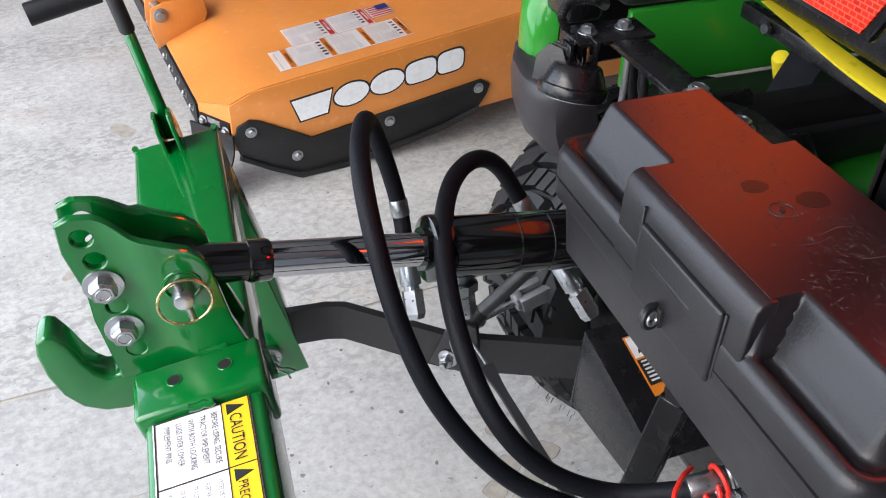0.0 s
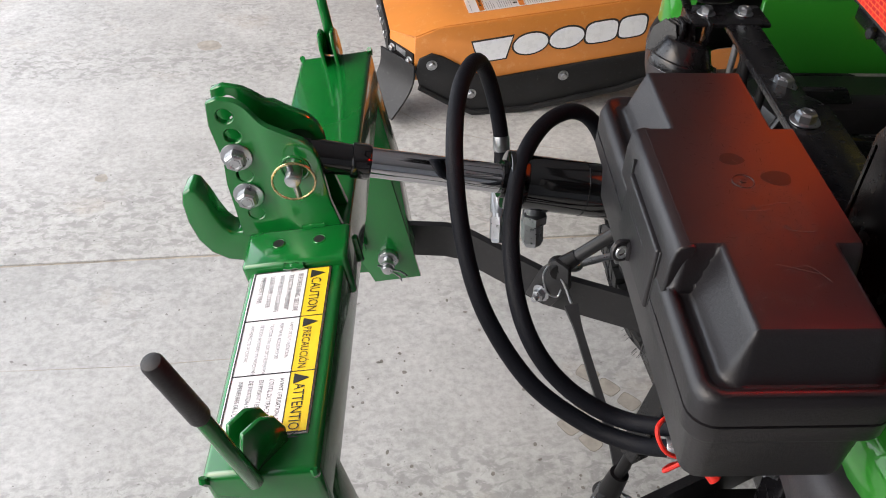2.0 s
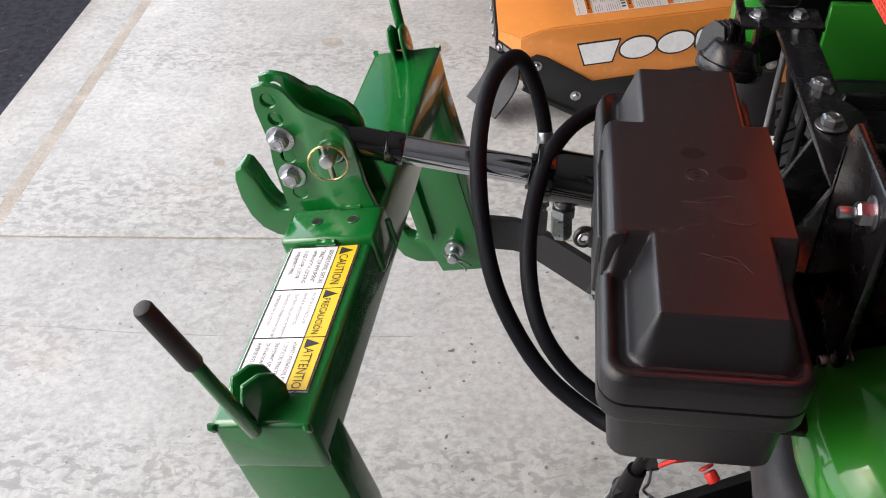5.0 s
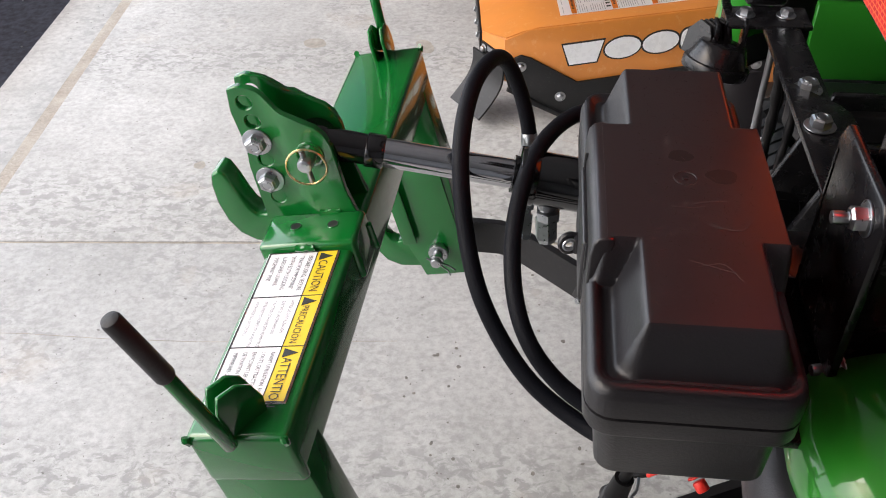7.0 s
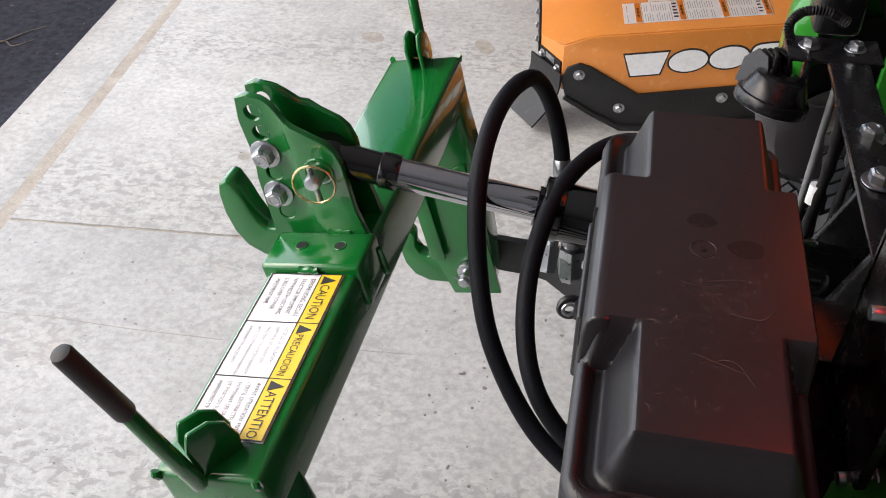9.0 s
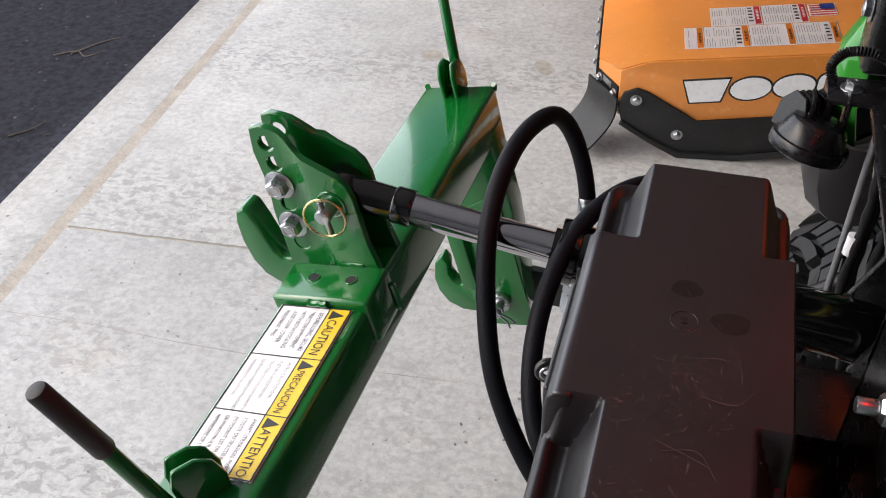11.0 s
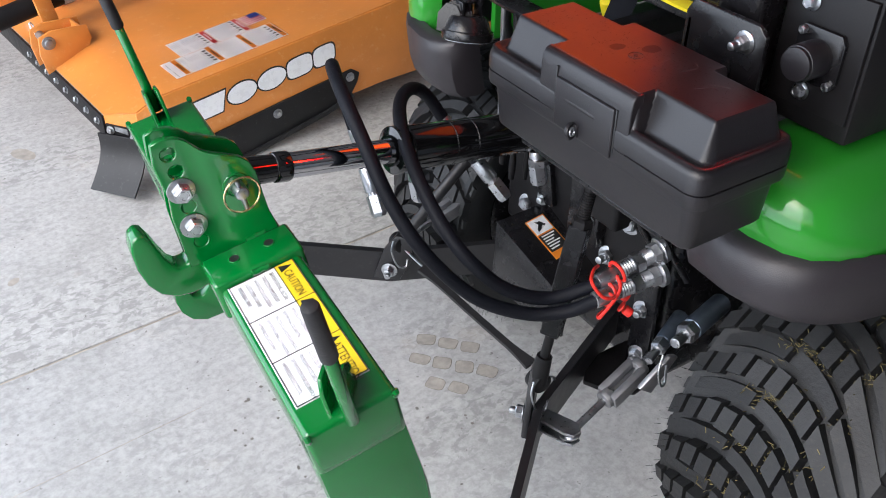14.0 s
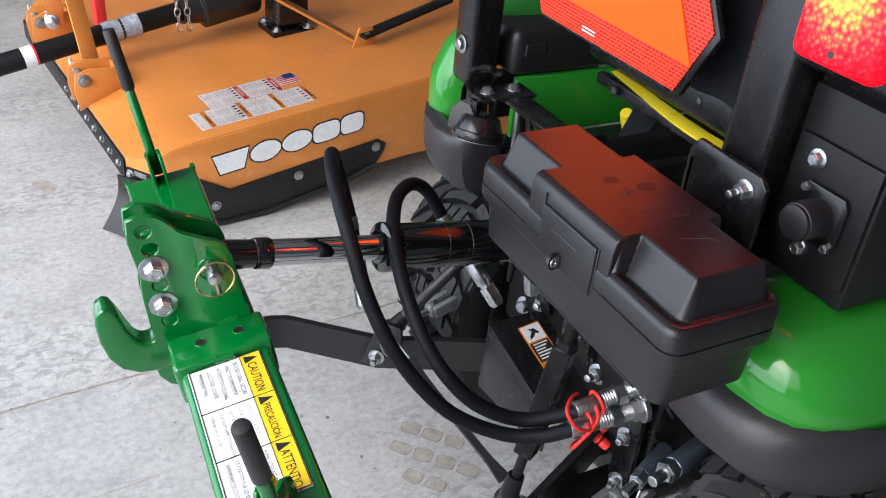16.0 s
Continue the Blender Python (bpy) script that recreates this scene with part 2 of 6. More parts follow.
# tail lamp: a ribbed red lens with the bulb's warm glow in its middle
LAMP_RED, tl, bl = nodes_of("lit_red_lens")
tc = tl.nodes.new("ShaderNodeTexCoord")
td = tl.nodes.new("ShaderNodeVectorMath")
td.operation = "DISTANCE"
td.inputs[1].default_value = (0.63, -0.195, 1.26)
tl.links.new(tc.outputs["Object"], td.inputs[0])
tg = tl.nodes.new("ShaderNodeMapRange")
tg.inputs["From Min"].default_value, tg.inputs["From Max"].default_value = 0.0, 0.10
tg.inputs["To Min"].default_value, tg.inputs["To Max"].default_value = 1.15, 0.0
tl.links.new(td.outputs["Value"], tg.inputs["Value"])
tv = tl.nodes.new("ShaderNodeTexVoronoi")
tv.inputs["Scale"].default_value = 190
tl.links.new(tc.outputs["Object"], tv.inputs["Vector"])
tm = tl.nodes.new("ShaderNodeMath")
tm.operation = "MULTIPLY_ADD"
tm.inputs[1].default_value = -0.55
tl.links.new(tv.outputs["Distance"], tm.inputs[0])
tl.links.new(tg.outputs["Result"], tm.inputs[2])
tr = ramp(tl, [(0.0, (0.05, 0.0, 0.0003)), (0.25, (0.30, 0.0002, 0.0006)), (0.45, (0.80, 0.003, 0.0005)), (0.72, (1.0, 0.018, 0.0010))])
tl.links.new(tm.outputs[0], tr.inputs["Fac"])
tl.links.new(tr.outputs["Color"], bl.inputs["Emission Color"])
bl.inputs["Base Color"].default_value = (0.25, 0.004, 0.006, 1)
bl.inputs["Emission Strength"].default_value = 42.0
bl.inputs["Specular IOR Level"].default_value = 0.08
bl.inputs["Roughness"].default_value = 0.25


# ---- mesh helpers ----
def fresh():
    return bmesh.new()


def mesh_of(name, bm, material, smooth=True):
    bmesh.ops.recalc_face_normals(bm, faces=bm.faces)
    me = bpy.data.meshes.new(name)
    bm.to_mesh(me)
    bm.free()
    me.materials.append(material)
    if smooth:
        me.polygons.foreach_set("use_smooth", [True] * len(me.polygons))
        me.set_sharp_from_angle(angle=radians(38))
    return me


def part(name, bm, material, parent, label=""):
    ob = new(name, mesh_of(name, bm, material))
    ob.parent = parent
    return tagged(ob, label)


def thing(name, label, category, m=None, group="", kind=""):
    ob = new(name)
    ob.empty_display_size = 0.05
    if m is not None:
        ob.matrix_world = m
    return tagged(ob, label, category, group, kind)


def solid(name, bm, material, label, category, kind="", group=""):
    return tagged(new(name, mesh_of(name, bm, material)), label, category, group, kind)


def bevelled(bm, r, seg=2, angle=25):
    if r > 0:
        es = [e for e in bm.edges if len(e.link_faces) == 2 and e.calc_face_angle(0) > radians(angle)]
        bmesh.ops.bevel(bm, geom=es, offset=r, segments=seg, profile=0.5, affect="EDGES", clamp_overlap=True)
    return bm


def merge(bm, other):
    me = bpy.data.meshes.new("tmp")
    other.to_mesh(me)
    other.free()
    bm.from_mesh(me)
    bpy.data.meshes.remove(me)
    return bm


def box(lo, hi, r=0.0, m=None, seg=2):
    bm = fresh()
    bmesh.ops.create_cube(bm, size=1)
    s = [b - a for a, b in zip(lo, hi)]
    c = [(a + b) / 2 for a, b in zip(lo, hi)]
    bmesh.ops.transform(bm, matrix=Matrix.Translation(c) @ Matrix.Diagonal((*s, 1)), verts=bm.verts)
    bevelled(bm, r, seg)
    if m is not None:
        bmesh.ops.transform(bm, matrix=m, verts=bm.verts)
    return bm


def prism(pts, a, b, axis="y", r=0.0, holes=(), seg=2):
    """A plate: an outline of two coordinates, with round holes (u, v, radius), between a and b along the axis."""
    bm = fresh()
    put = {"x": lambda u, v, w: (w, u, v), "y": lambda u, v, w: (u, w, v), "z": lambda u, v, w: (u, v, w)}[axis]
    if not holes:
        lo = [bm.verts.new(put(u, v, a)) for u, v in pts]
        hi = [bm.verts.new(put(u, v, b)) for u, v in pts]
        bm.faces.new(lo), bm.faces.new(hi)
        for k in range(len(pts)):
            bm.faces.new((lo[k], lo[k - 1], hi[k - 1], hi[k]))
        bmesh.ops.recalc_face_normals(bm, faces=bm.faces)
        return bevelled(bm, r, seg, 40)
    loops = [list(pts)] + [[(u + q * math.cos(k * math.tau / 16), v + q * math.sin(k * math.tau / 16)) for k in range(16)] for u, v, q in holes]
    for w in (a, b):
        es = []
        for lp in loops:
            vs = [bm.verts.new(put(u, v, w)) for u, v in lp]
            es += [bm.edges.new((vs[k - 1], vs[k])) for k in range(len(vs))]
        bmesh.ops.triangle_fill(bm, edges=es, use_beauty=True)
    bm.verts.ensure_lookup_table()
    n, start = len(bm.verts) // 2, 0
    for lp in loops:
        for k in range(len(lp)):
            i, j = start + k, start + (k - 1) % len(lp)
            bm.faces.new((bm.verts[i], bm.verts[j], bm.verts[n + j], bm.verts[n + i]))
        start += len(lp)
    bmesh.ops.recalc_face_normals(bm, faces=bm.faces)
    return bm


def frame_for(d):
    d = Vector(d).normalized()
    return d.to_track_quat("Z", "Y").to_matrix()


def rod(p, q, r, r2=None, seg=20, cap=0.0):
    """A round bar from p to q."""
    p, q = Vector(p), Vector(q)
    bm = fresh()
    bmesh.ops.create_cone(bm, cap_ends=True, segments=seg, radius1=r, radius2=r if r2 is None else r2, depth=(q - p).length)
    if cap:
        es = [e for e in bm.edges if e.calc_face_angle(0) > radians(50)]
        bmesh.ops.bevel(bm, geom=es, offset=cap, segments=2, profile=0.5, affect="EDGES", clamp_overlap=True)
    bmesh.ops.transform(bm, matrix=Matrix.Translation((p + q) / 2) @ frame_for(q - p).to_4x4(), verts=bm.verts)
    return bm


def spline(pts, n=10):
    pts = [Vector(p) for p in pts]
    full = [pts[0] * 2 - pts[1]] + pts + [pts[-1] * 2 - pts[-2]]
    out = []
    for k in range(1, len(full) - 2):
        p0, p1, p2, p3 = full[k - 1 : k + 3]
        for s in range(n):
            u = s / n
            out.append(0.5 * (2 * p1 + (p2 - p0) * u + (2 * p0 - 5 * p1 + 4 * p2 - p3) * u * u + (3 * p1 - p0 - 3 * p2 + p3) * u**3))
    return out + [pts[-1]]


def sweep(path, r, seg=12, closed=False, ends=True):
    """A tube along a path; r is a number or a function of 0..1."""
    bm = fresh()
    path = [Vector(p) for p in path]
    n = len(path)
    d = [(path[(k + 1) % n if closed else min(k + 1, n - 1)] - path[(k - 1) % n if closed else max(k - 1, 0)]).normalized() for k in range(n)]
    side = d[0].orthogonal().normalized()
    rings = []
    for k in range(n):
        side = (side - d[k] * side.dot(d[k])).normalized()
        up = d[k].cross(side)
        q = r(k / (n - 1)) if callable(r) else r
        rings.append([bm.verts.new(path[k] + q * (math.cos(a) * side + math.sin(a) * up)) for a in (j * math.tau / seg for j in range(seg))])
    for k in range(n if closed else n - 1):
        a, b = rings[k], rings[(k + 1) % n]
        for j in range(seg):
            bm.faces.new((a[j - 1], a[j], b[j], b[j - 1]))
    if ends and not closed:
        bm.faces.new(rings[0]), bm.faces.new(rings[-1])
    return bm


def ring(c, normal, radius, r, seg=28):
    m = frame_for(normal)
    return sweep([Vector(c) + m @ Vector((radius * math.cos(k * math.tau / seg), radius * math.sin(k * math.tau / seg), 0)) for k in range(seg)], r, 8, True)


def disc(p, d, r, h, seg=24, cap=0.0):
    d = Vector(d).normalized()
    return rod(Vector(p), Vector(p) + d * h, r, seg=seg, cap=cap)


def hexhead(p, d, r, h):
    """A hexagon with a chamfered crown, standing at p along d."""
    d = Vector(d).normalized()
    bm = rod(Vector(p), Vector(p) + d * h * 0.82, r, seg=6)
    merge(bm, rod(Vector(p) + d * h * 0.82, Vector(p) + d * h, r * 0.97, r * 0.78, seg=6))
    return bm


def bolt(p, d, r, h, parent, washer=True, stud=0.0, name="bolt"):
    """A zinc bolt: washer, hexagon and, for a nut, the stud's end, as one part."""
    bm = fresh()
    d = Vector(d).normalized()
    p = Vector(p)
    if washer:
        merge(bm, disc(p, d, r * 1.45, h * 0.18, cap=0.0008))
        p = p + d * h * 0.16
    merge(bm, hexhead(p, d, r, h))
    if stud:
        merge(bm, rod(p + d * h, p + d * (h + stud), r * 0.52, cap=r * 0.1))
    else:
        merge(bm, ring(p + d * h, d, r * 0.5, r * 0.05, 16))
    return part(name, bm, ZINC, parent, "bright zinc-plated bolt")


def text(body, size, m, material, parent, name="lettering", align="LEFT"):
    cu = bpy.data.curves.new(name, "FONT")
    cu.body, cu.size, cu.align_x, cu.extrude = body, size, align, 0.0
    cu.resolution_u = 2
    tmp = bpy.data.objects.new("tmp", cu)
    scene.collection.objects.link(tmp)
    me = bpy.data.meshes.new_from_object(tmp.evaluated_get(bpy.context.evaluated_depsgraph_get()))
    bpy.data.objects.remove(tmp)
    me.materials.clear()
    me.materials.append(material)
    me.transform(m)
    ob = new(name, me)
    ob.parent = parent
    return ob


# ---- ground and garage ----
# the slab's joints and the walls run a few degrees askew of the tractor
ASKEW = Matrix.Translation((-0.40, 0.965, 0)) @ Matrix.Rotation(radians(4.3), 4, "Z") @ Matrix.Translation((0.40, -0.958, 0))


def floor_slab():
    z = 0.0
    floor = solid("floor", box((-1.02, -4.0, -0.12), (6.0, 0.954, z), 0.003), CONCRETE, "worn pale grey concrete garage floor with scuffs and stains", "floor", "structure")
    part("slab", box((-1.02, 0.962, -0.12), (6.0, 6.0, z), 0.003), CONCRETE, floor)
    part("joint_filler", box((-1.02, 0.952, -0.12), (6.0, 0.964, z - 0.004)), JOINT, floor, "dirty saw-cut joint")
    # hairline cracks
    for pts in ([(-1.0, 0.640), (-0.75, 0.637), (-0.55, 0.622), (-0.34, 0.615), (-0.12, 0.618), (0.1, 0.622)], [(0.28, 1.60), (0.4, 1.47), (0.55, 1.40), (0.75, 1.34)]):
        part("crack", sweep([(x, y, 0.0) for x, y in pts], 0.0007, 4), JOINT, floor, "hairline crack")
    apron = solid("pavement", box((-1.262, -6.0, -0.12), (-1.061, 8.0, -0.0035), 0.003), APRON, "pale concrete apron strip along the garage door", "apron", "structure")
    solid("trim", box((-1.062, -4.0, -0.2), (-1.015, 6.0, -0.003)), EDGE_DIRT, "brown dirty joint between slab and apron", "joint", "structure")
    bm = fresh()
    bmesh.ops.create_grid(bm, x_segments=2, y_segments=2, size=1)
    bmesh.ops.transform(bm, matrix=Matrix.Translation((0, 0, -0.03)) @ Matrix.Diagonal((400, 400, 1, 1)), verts=bm.verts)
    solid("ground", bm, ASPHALT, "dark grey asphalt driveway", "driveway", "structure")
    rnd = random.Random(21)
    for pts in (((-1.62, 1.86), (-1.55, 1.90), (-1.50, 1.87), (-1.45, 1.92)), ((-1.56, 1.88), (-1.50, 1.97), (-1.45, 2.02)), ((-1.47, 1.36), (-1.42, 1.41), (-1.40, 1.46))):
        twig = sweep(spline([(x, y, -0.0265) for x, y in pts], 6), lambda u: 0.003 - 0.002 * u, 6)
        solid("twig", twig, TWIG, "thin dry pale twig lying on the asphalt", "twig", "", "twigs")
    bm = fresh()
    for k in range(160):
        p = Matrix.Translation((rnd.uniform(-2.3, -1.29), rnd.uniform(0.4, 3.2), -0.029)) @ Matrix.Rotation(rnd.uniform(0, 6), 4, "Z") @ Matrix.Diagonal((rnd.uniform(0.003, 0.009), rnd.uniform(0.003, 0.007), rnd.uniform(0.002, 0.005), 1))
        bmesh.ops.create_icosphere(bm, subdivisions=1, radius=1, matrix=p)
    solid("pebbles", bm, PEBBLE, "small grey pebbles scattered on the asphalt", "pebbles", "stuff")


# shell out of view; the white south wall is added to brighten the mower
def garage():
    t = 0.15
    for name, lo, hi in (
        ("wall_east", (6.0, -4.0, 0), (6.0 + t, 6.0, 2.9)),
        ("wall_south", (-1.0, -4.0 - t, 0), (6.0, -4.0, 2.9)),
        ("wall_north", (-1.0, 6.0, 0), (6.0, 6.0 + t, 2.9)),
        ("wall_west", (-1.02, -4.0, 0), (-0.9, -2.3, 2.9)),
        ("wall_west_north", (-1.02, 4.2, 0), (-0.9, 6.0, 2.9)),
        ("door_lintel", (-1.02, -2.3, 2.45), (-0.9, 4.2, 2.9)),
    ):
        solid(name, box(lo, hi), BOUNCE_WALL if name == "wall_south" else WALL, "plain painted garage wall, out of view", "wall", "structure")
    solid("ceiling", box((-1.02, -4.0, 2.9), (6.0, 6.0, 3.0)), CEILING, "plain grey garage ceiling, out of view", "ceiling", "structure")


def blob(rnd, x, y, r, z):
    """An irregular thin patch on the floor."""
    n = 14
    k = [rnd.uniform(0.6, 1.25) for _ in range(n)]
    k = [(k[j - 1] + k[j] + k[(j + 1) % n]) / 3 for j in range(n)]
    e, a0 = rnd.uniform(0.6, 1.0), rnd.uniform(0, 3)
    pts = []
    for j in range(n):
        a = j * math.tau / n
        u, v = r * k[j] * math.cos(a), e * r * k[j] * math.sin(a)
        pts.append((x + u * math.cos(a0) - v * math.sin(a0), y + u * math.sin(a0) + v * math.cos(a0)))
    return prism(pts, 0.0, z, "z")


def floor_marks():
    rnd = random.Random(11)
    # muddy print of tire blocks
    for i in range(3):
        for j in range(-1, 3):
            if (i, j) in ((2, -1), (2, 2), (0, 2)):
                continue
            cx, cy = 0.692 - 0.048 * i + 0.037 * j, 0.556 - 0.049 * i - 0.039 * j
            a, b = rnd.uniform(0.021, 0.025), rnd.uniform(0.016, 0.020)
            turn = radians(-46 + rnd.uniform(-9, 9))
            def outline(g):
                pts = []
                for k in range(20):
                    t = k * math.tau / 20
                    u = (a + g) * math.copysign(abs(math.cos(t)) ** 0.45, math.cos(t)) * (1 + 0.05 * math.sin(3 * t + i))
                    v = (b + g) * math.copysign(abs(math.sin(t)) ** 0.45, math.sin(t))
                    pts.append((cx + u * math.cos(turn) - v * math.sin(turn), cy + u * math.sin(turn) + v * math.cos(turn)))
                return pts
            edge = solid("mud_print", prism(outline(0.0004), 0.0, 0.0004, "z"), MUD, "brown outline of a tire block pressed in mud on concrete", "mud print", "", "tire prints")
            part("film", prism(outline(-0.0008), 0.0002, 0.0007, "z"), MUD_FILM, edge)
    # spots, crumbs and drips
    bm = fresh()
    clusters = ((0.25, 0.628, 0.03), (0.314, 0.363, 0.05), (0.227, 0.534, 0.04), (0.46, 0.37, 0.10), (0.62, 0.36, 0.06), (0.40, 0.75, 0.10))
    for cx, cy, sd in clusters:
        for k in range(7):
            merge(bm, blob(rnd, rnd.gauss(cx, sd), rnd.gauss(cy, sd), rnd.uniform(0.0015, 0.0055), 0.0006))
    for k in range(90):
        merge(bm, blob(rnd, rnd.uniform(-0.95, 0.9), rnd.uniform(-0.1, 2.6), rnd.choice((0.001, 0.0012, 0.0016, 0.0025)), 0.0008))
    solid("floor_spots", bm, OIL, "small dark spots and crumbs on the concrete floor", "spots", "stuff")
    bm = fresh()
    for x, y, r in ((-0.36, 2.02, 0.045), (-0.53, 1.29, 0.022), (0.02, 2.02, 0.05), (-0.14, 1.35, 0.02), (0.70, 0.52, 0.0)):
        if r:
            merge(bm, blob(rnd, x, y, r, 0.0004))
    solid("brown_stains", bm, MUD_FILM, "faint brown stains on the concrete floor", "stains", "stuff")


floor_slab()
garage()
for ob in list(scene.objects):
    if ob.type == "MESH" and ob.parent is None and ob.name != "ground":
        ob.matrix_world = ASKEW
floor_marks()

# ---- quick hitch ----
axis_y = Vector((0.046, 0.9986, 0.024)).normalized()
axis_x = Vector((0.9810, -0.050, 0.186))
axis_x = (axis_x - axis_y * axis_x.dot(axis_y)).normalized()
axis_z = axis_x.cross(axis_y)
HITCH = Matrix.Translation((0.1350, 0.2520, 0.7170)) @ Matrix((axis_x, axis_y, axis_z)).transposed().to_4x4()


def quick_hitch():
    h = thing("quick_hitch", "glossy green steel three-point quick hitch on the tractor's arms", "quick hitch", HITCH)
    part("top_bar", box((-0.056, -0.39, -0.078), (0.060, 0.39, 0.0), 0.008, seg=3), GREEN, h)
    for s in (-1, 1):
        y0, y1 = (-0.386, -0.33) if s < 0 else (0.33, 0.386)
        leg = part("leg", prism([(-0.056, -0.02), (0.058, -0.02), (0.068, -0.20), (0.060, -0.40), (0.050, -0.445), (-0.030, -0.445), (-0.046, -0.30), (-0.056, -0.12)], y0, y1, "y", 0.006), GREEN, h)
        # weld beads at the corner
        for x in (-0.052, 0.056):
            part("weld_bead", sweep([(x, s * 0.388, -0.010), (x * 1.02, s * 0.391, -0.003), (x * 1.01, s * 0.389, 0.0)], 0.0045, 8), GREEN, leg)
        yc = (y0 + y1) / 2
        hook = [(-0.03, -0.355), (-0.046, -0.362), (-0.056, -0.374), (-0.068, -0.379), (-0.080, -0.372), (-0.086, -0.355), (-0.082, -0.330), (-0.090, -0.315), (-0.106, -0.330), (-0.115, -0.365), (-0.113, -0.395), (-0.100, -0.422), (-0.075, -0.438), (-0.03, -0.442)]
        part("lower_hook", prism(hook, yc - 0.014, yc + 0.014, "y", 0.003), GREEN, h)
        # side plate and its latch edge on the inner face
        yi = y1 if s < 0 else y0
        part("inner_plate", prism([(-0.030, -0.20), (0.050, -0.16), (0.064, -0.448), (-0.024, -0.450), (-0.046, -0.36)], yi - 0.004, yi + 0.004, "y", 0.0015), GREEN, h)
        part("latch_bar", prism([(-0.052, -0.205), (-0.026, -0.205), (-0.020, -0.36), (-0.046, -0.36)], yi - 0.012 * s - 0.004, yi - 0.012 * s + 0.004, "y", 0.0015), GREEN, h)
        d = (0, -s, 0)
        pin = part("hitch_pin", merge(merge(disc((0.014, yi - 0.003 * s, -0.388), d, 0.019, 0.014, cap=0.003), disc((0.014, yi, -0.388), d, 0.010, 0.045, cap=0.003)), disc((0.014, yi - 0.03 * s, -0.388), d, 0.013, 0.006, cap=0.001)), ZINC, h, "zinc lower pin")
        yq = yi - 0.038 * s
        part("cotter_pin", merge(sweep([(-0.002, yq, -0.377), (0.014, yq, -0.388), (0.036, yq, -0.398), (0.046, yq, -0.410)], 0.0018, 6), sweep([(0.016, yq, -0.390), (0.032, yq, -0.410), (0.034, yq, -0.422)], 0.0018, 6)), ZINC, pin)
        # release lever
        yl = s * 0.368
        for k in (-1, 1):
            lp = part("lever_plate", prism([(-0.018, -0.004), (0.028, -0.004), (0.031, 0.018), (0.025, 0.040), (0.011, 0.052), (-0.011, 0.053), (-0.019, 0.034)], 0.010 * k - 0.003, 0.010 * k + 0.003, "x", 0.002), GREEN, h)
            lp.matrix_local = Matrix.Translation((0, yl, 0)) @ Matrix.Rotation(radians(-38 if s < 0 else 0), 4, "Z")
        a, b, c = ((0.0, -0.396, -0.004), (-0.004, -0.417, 0.125), (-0.008, -0.433, 0.218)) if s < 0 else ((0.0, 0.392, 0.0), (-0.002, 0.412, 0.150), (-0.004, 0.424, 0.250))
        lever = part("release_lever", rod(a, b, 0.0085, 0.0075, cap=0.002), GREEN, h)
        part("grip", rod(b, c, 0.0100, 0.0094, cap=0.004), GRIP, lever, "black rubber grip")
    # mast bracket: a collar round the bar and two bent cheek plates that close on the top hook
    part("collar", box((-0.062, -0.110, -0.052), (0.066, -0.046, 0.012), 0.006, seg=3), GREEN, h)
    # holes put on as black discs, their inner shade as colour
    for x in (-0.020, 0.030):
        part("black_hole_disc", disc((x, -0.074, 0.0124), (0, 0, 1), 0.0068, 0.0006), INK, h)
        part("hole_rim", ring((x, -0.074, 0.0124), (0, 0, 1), 0.0072, 0.0009, 20), GREEN, h)
    for a, b in (((0.006, -0.048, 0.012), (0.034, -0.047, 0.012)), ((-0.010, -0.112, 0.008), (0.014, -0.112, 0.007)), ((0.066, -0.052, -0.010), (0.066, -0.050, -0.050))):
        mid = [Vector(a).lerp(Vector(b), k / 5) + Vector((0, 0.0012 * math.sin(3 * k), 0.0008 * math.cos(4 * k))) for k in range(6)]
        part("weld_bead", sweep(mid, 0.0042, 8), GREEN, h)
    outline = [(-0.074, 0.0), (0.056, 0.0), (0.050, 0.045), (0.051, 0.108), (0.047, 0.126), (0.038, 0.138), (0.020, 0.150), (-0.003, 0.166), (-0.016, 0.184), (-0.028, 0.193), (-0.044, 0.198), (-0.058, 0.195), (-0.064, 0.165), (-0.063, 0.113), (-0.069, 0.083)]
    holes = [(-0.042, 0.175, 0.0095), (-0.041, 0.148, 0.0095), (-0.044, 0.092, 0.0095), (-0.047, 0.034, 0.0095)]
    inward = lambda x: 0.011 * min(1, max(0, (0.004 - x) / 0.026))
    for k in (-1, 1):
        yc = -0.044 if k < 0 else 0.006
        plate = prism(outline, yc - 0.0045, yc + 0.0045, "y", holes=holes)
        for x in (-0.022, -0.009, 0.004):
            bmesh.ops.bisect_plane(plate, geom=plate.verts[:] + plate.edges[:] + plate.faces[:], plane_co=(x, 0, 0), plane_no=(1, 0, 0))
        for v in plate.verts:
            v.co.y -= k * inward(v.co.x)
        part("cheek_plate", bevelled(plate, 0.0012, 1, 50), GREEN, h)
    part("pin_boss", ring((0.021, -0.0485, 0.101), (0, 1, 0), 0.0165, 0.0020), GREEN, h)
    for u, v in ((-0.045, 0.120), (-0.048, 0.063)):
        bolt((u, -0.0375, v), (0, -1, 0), 0.0128, 0.013, h)
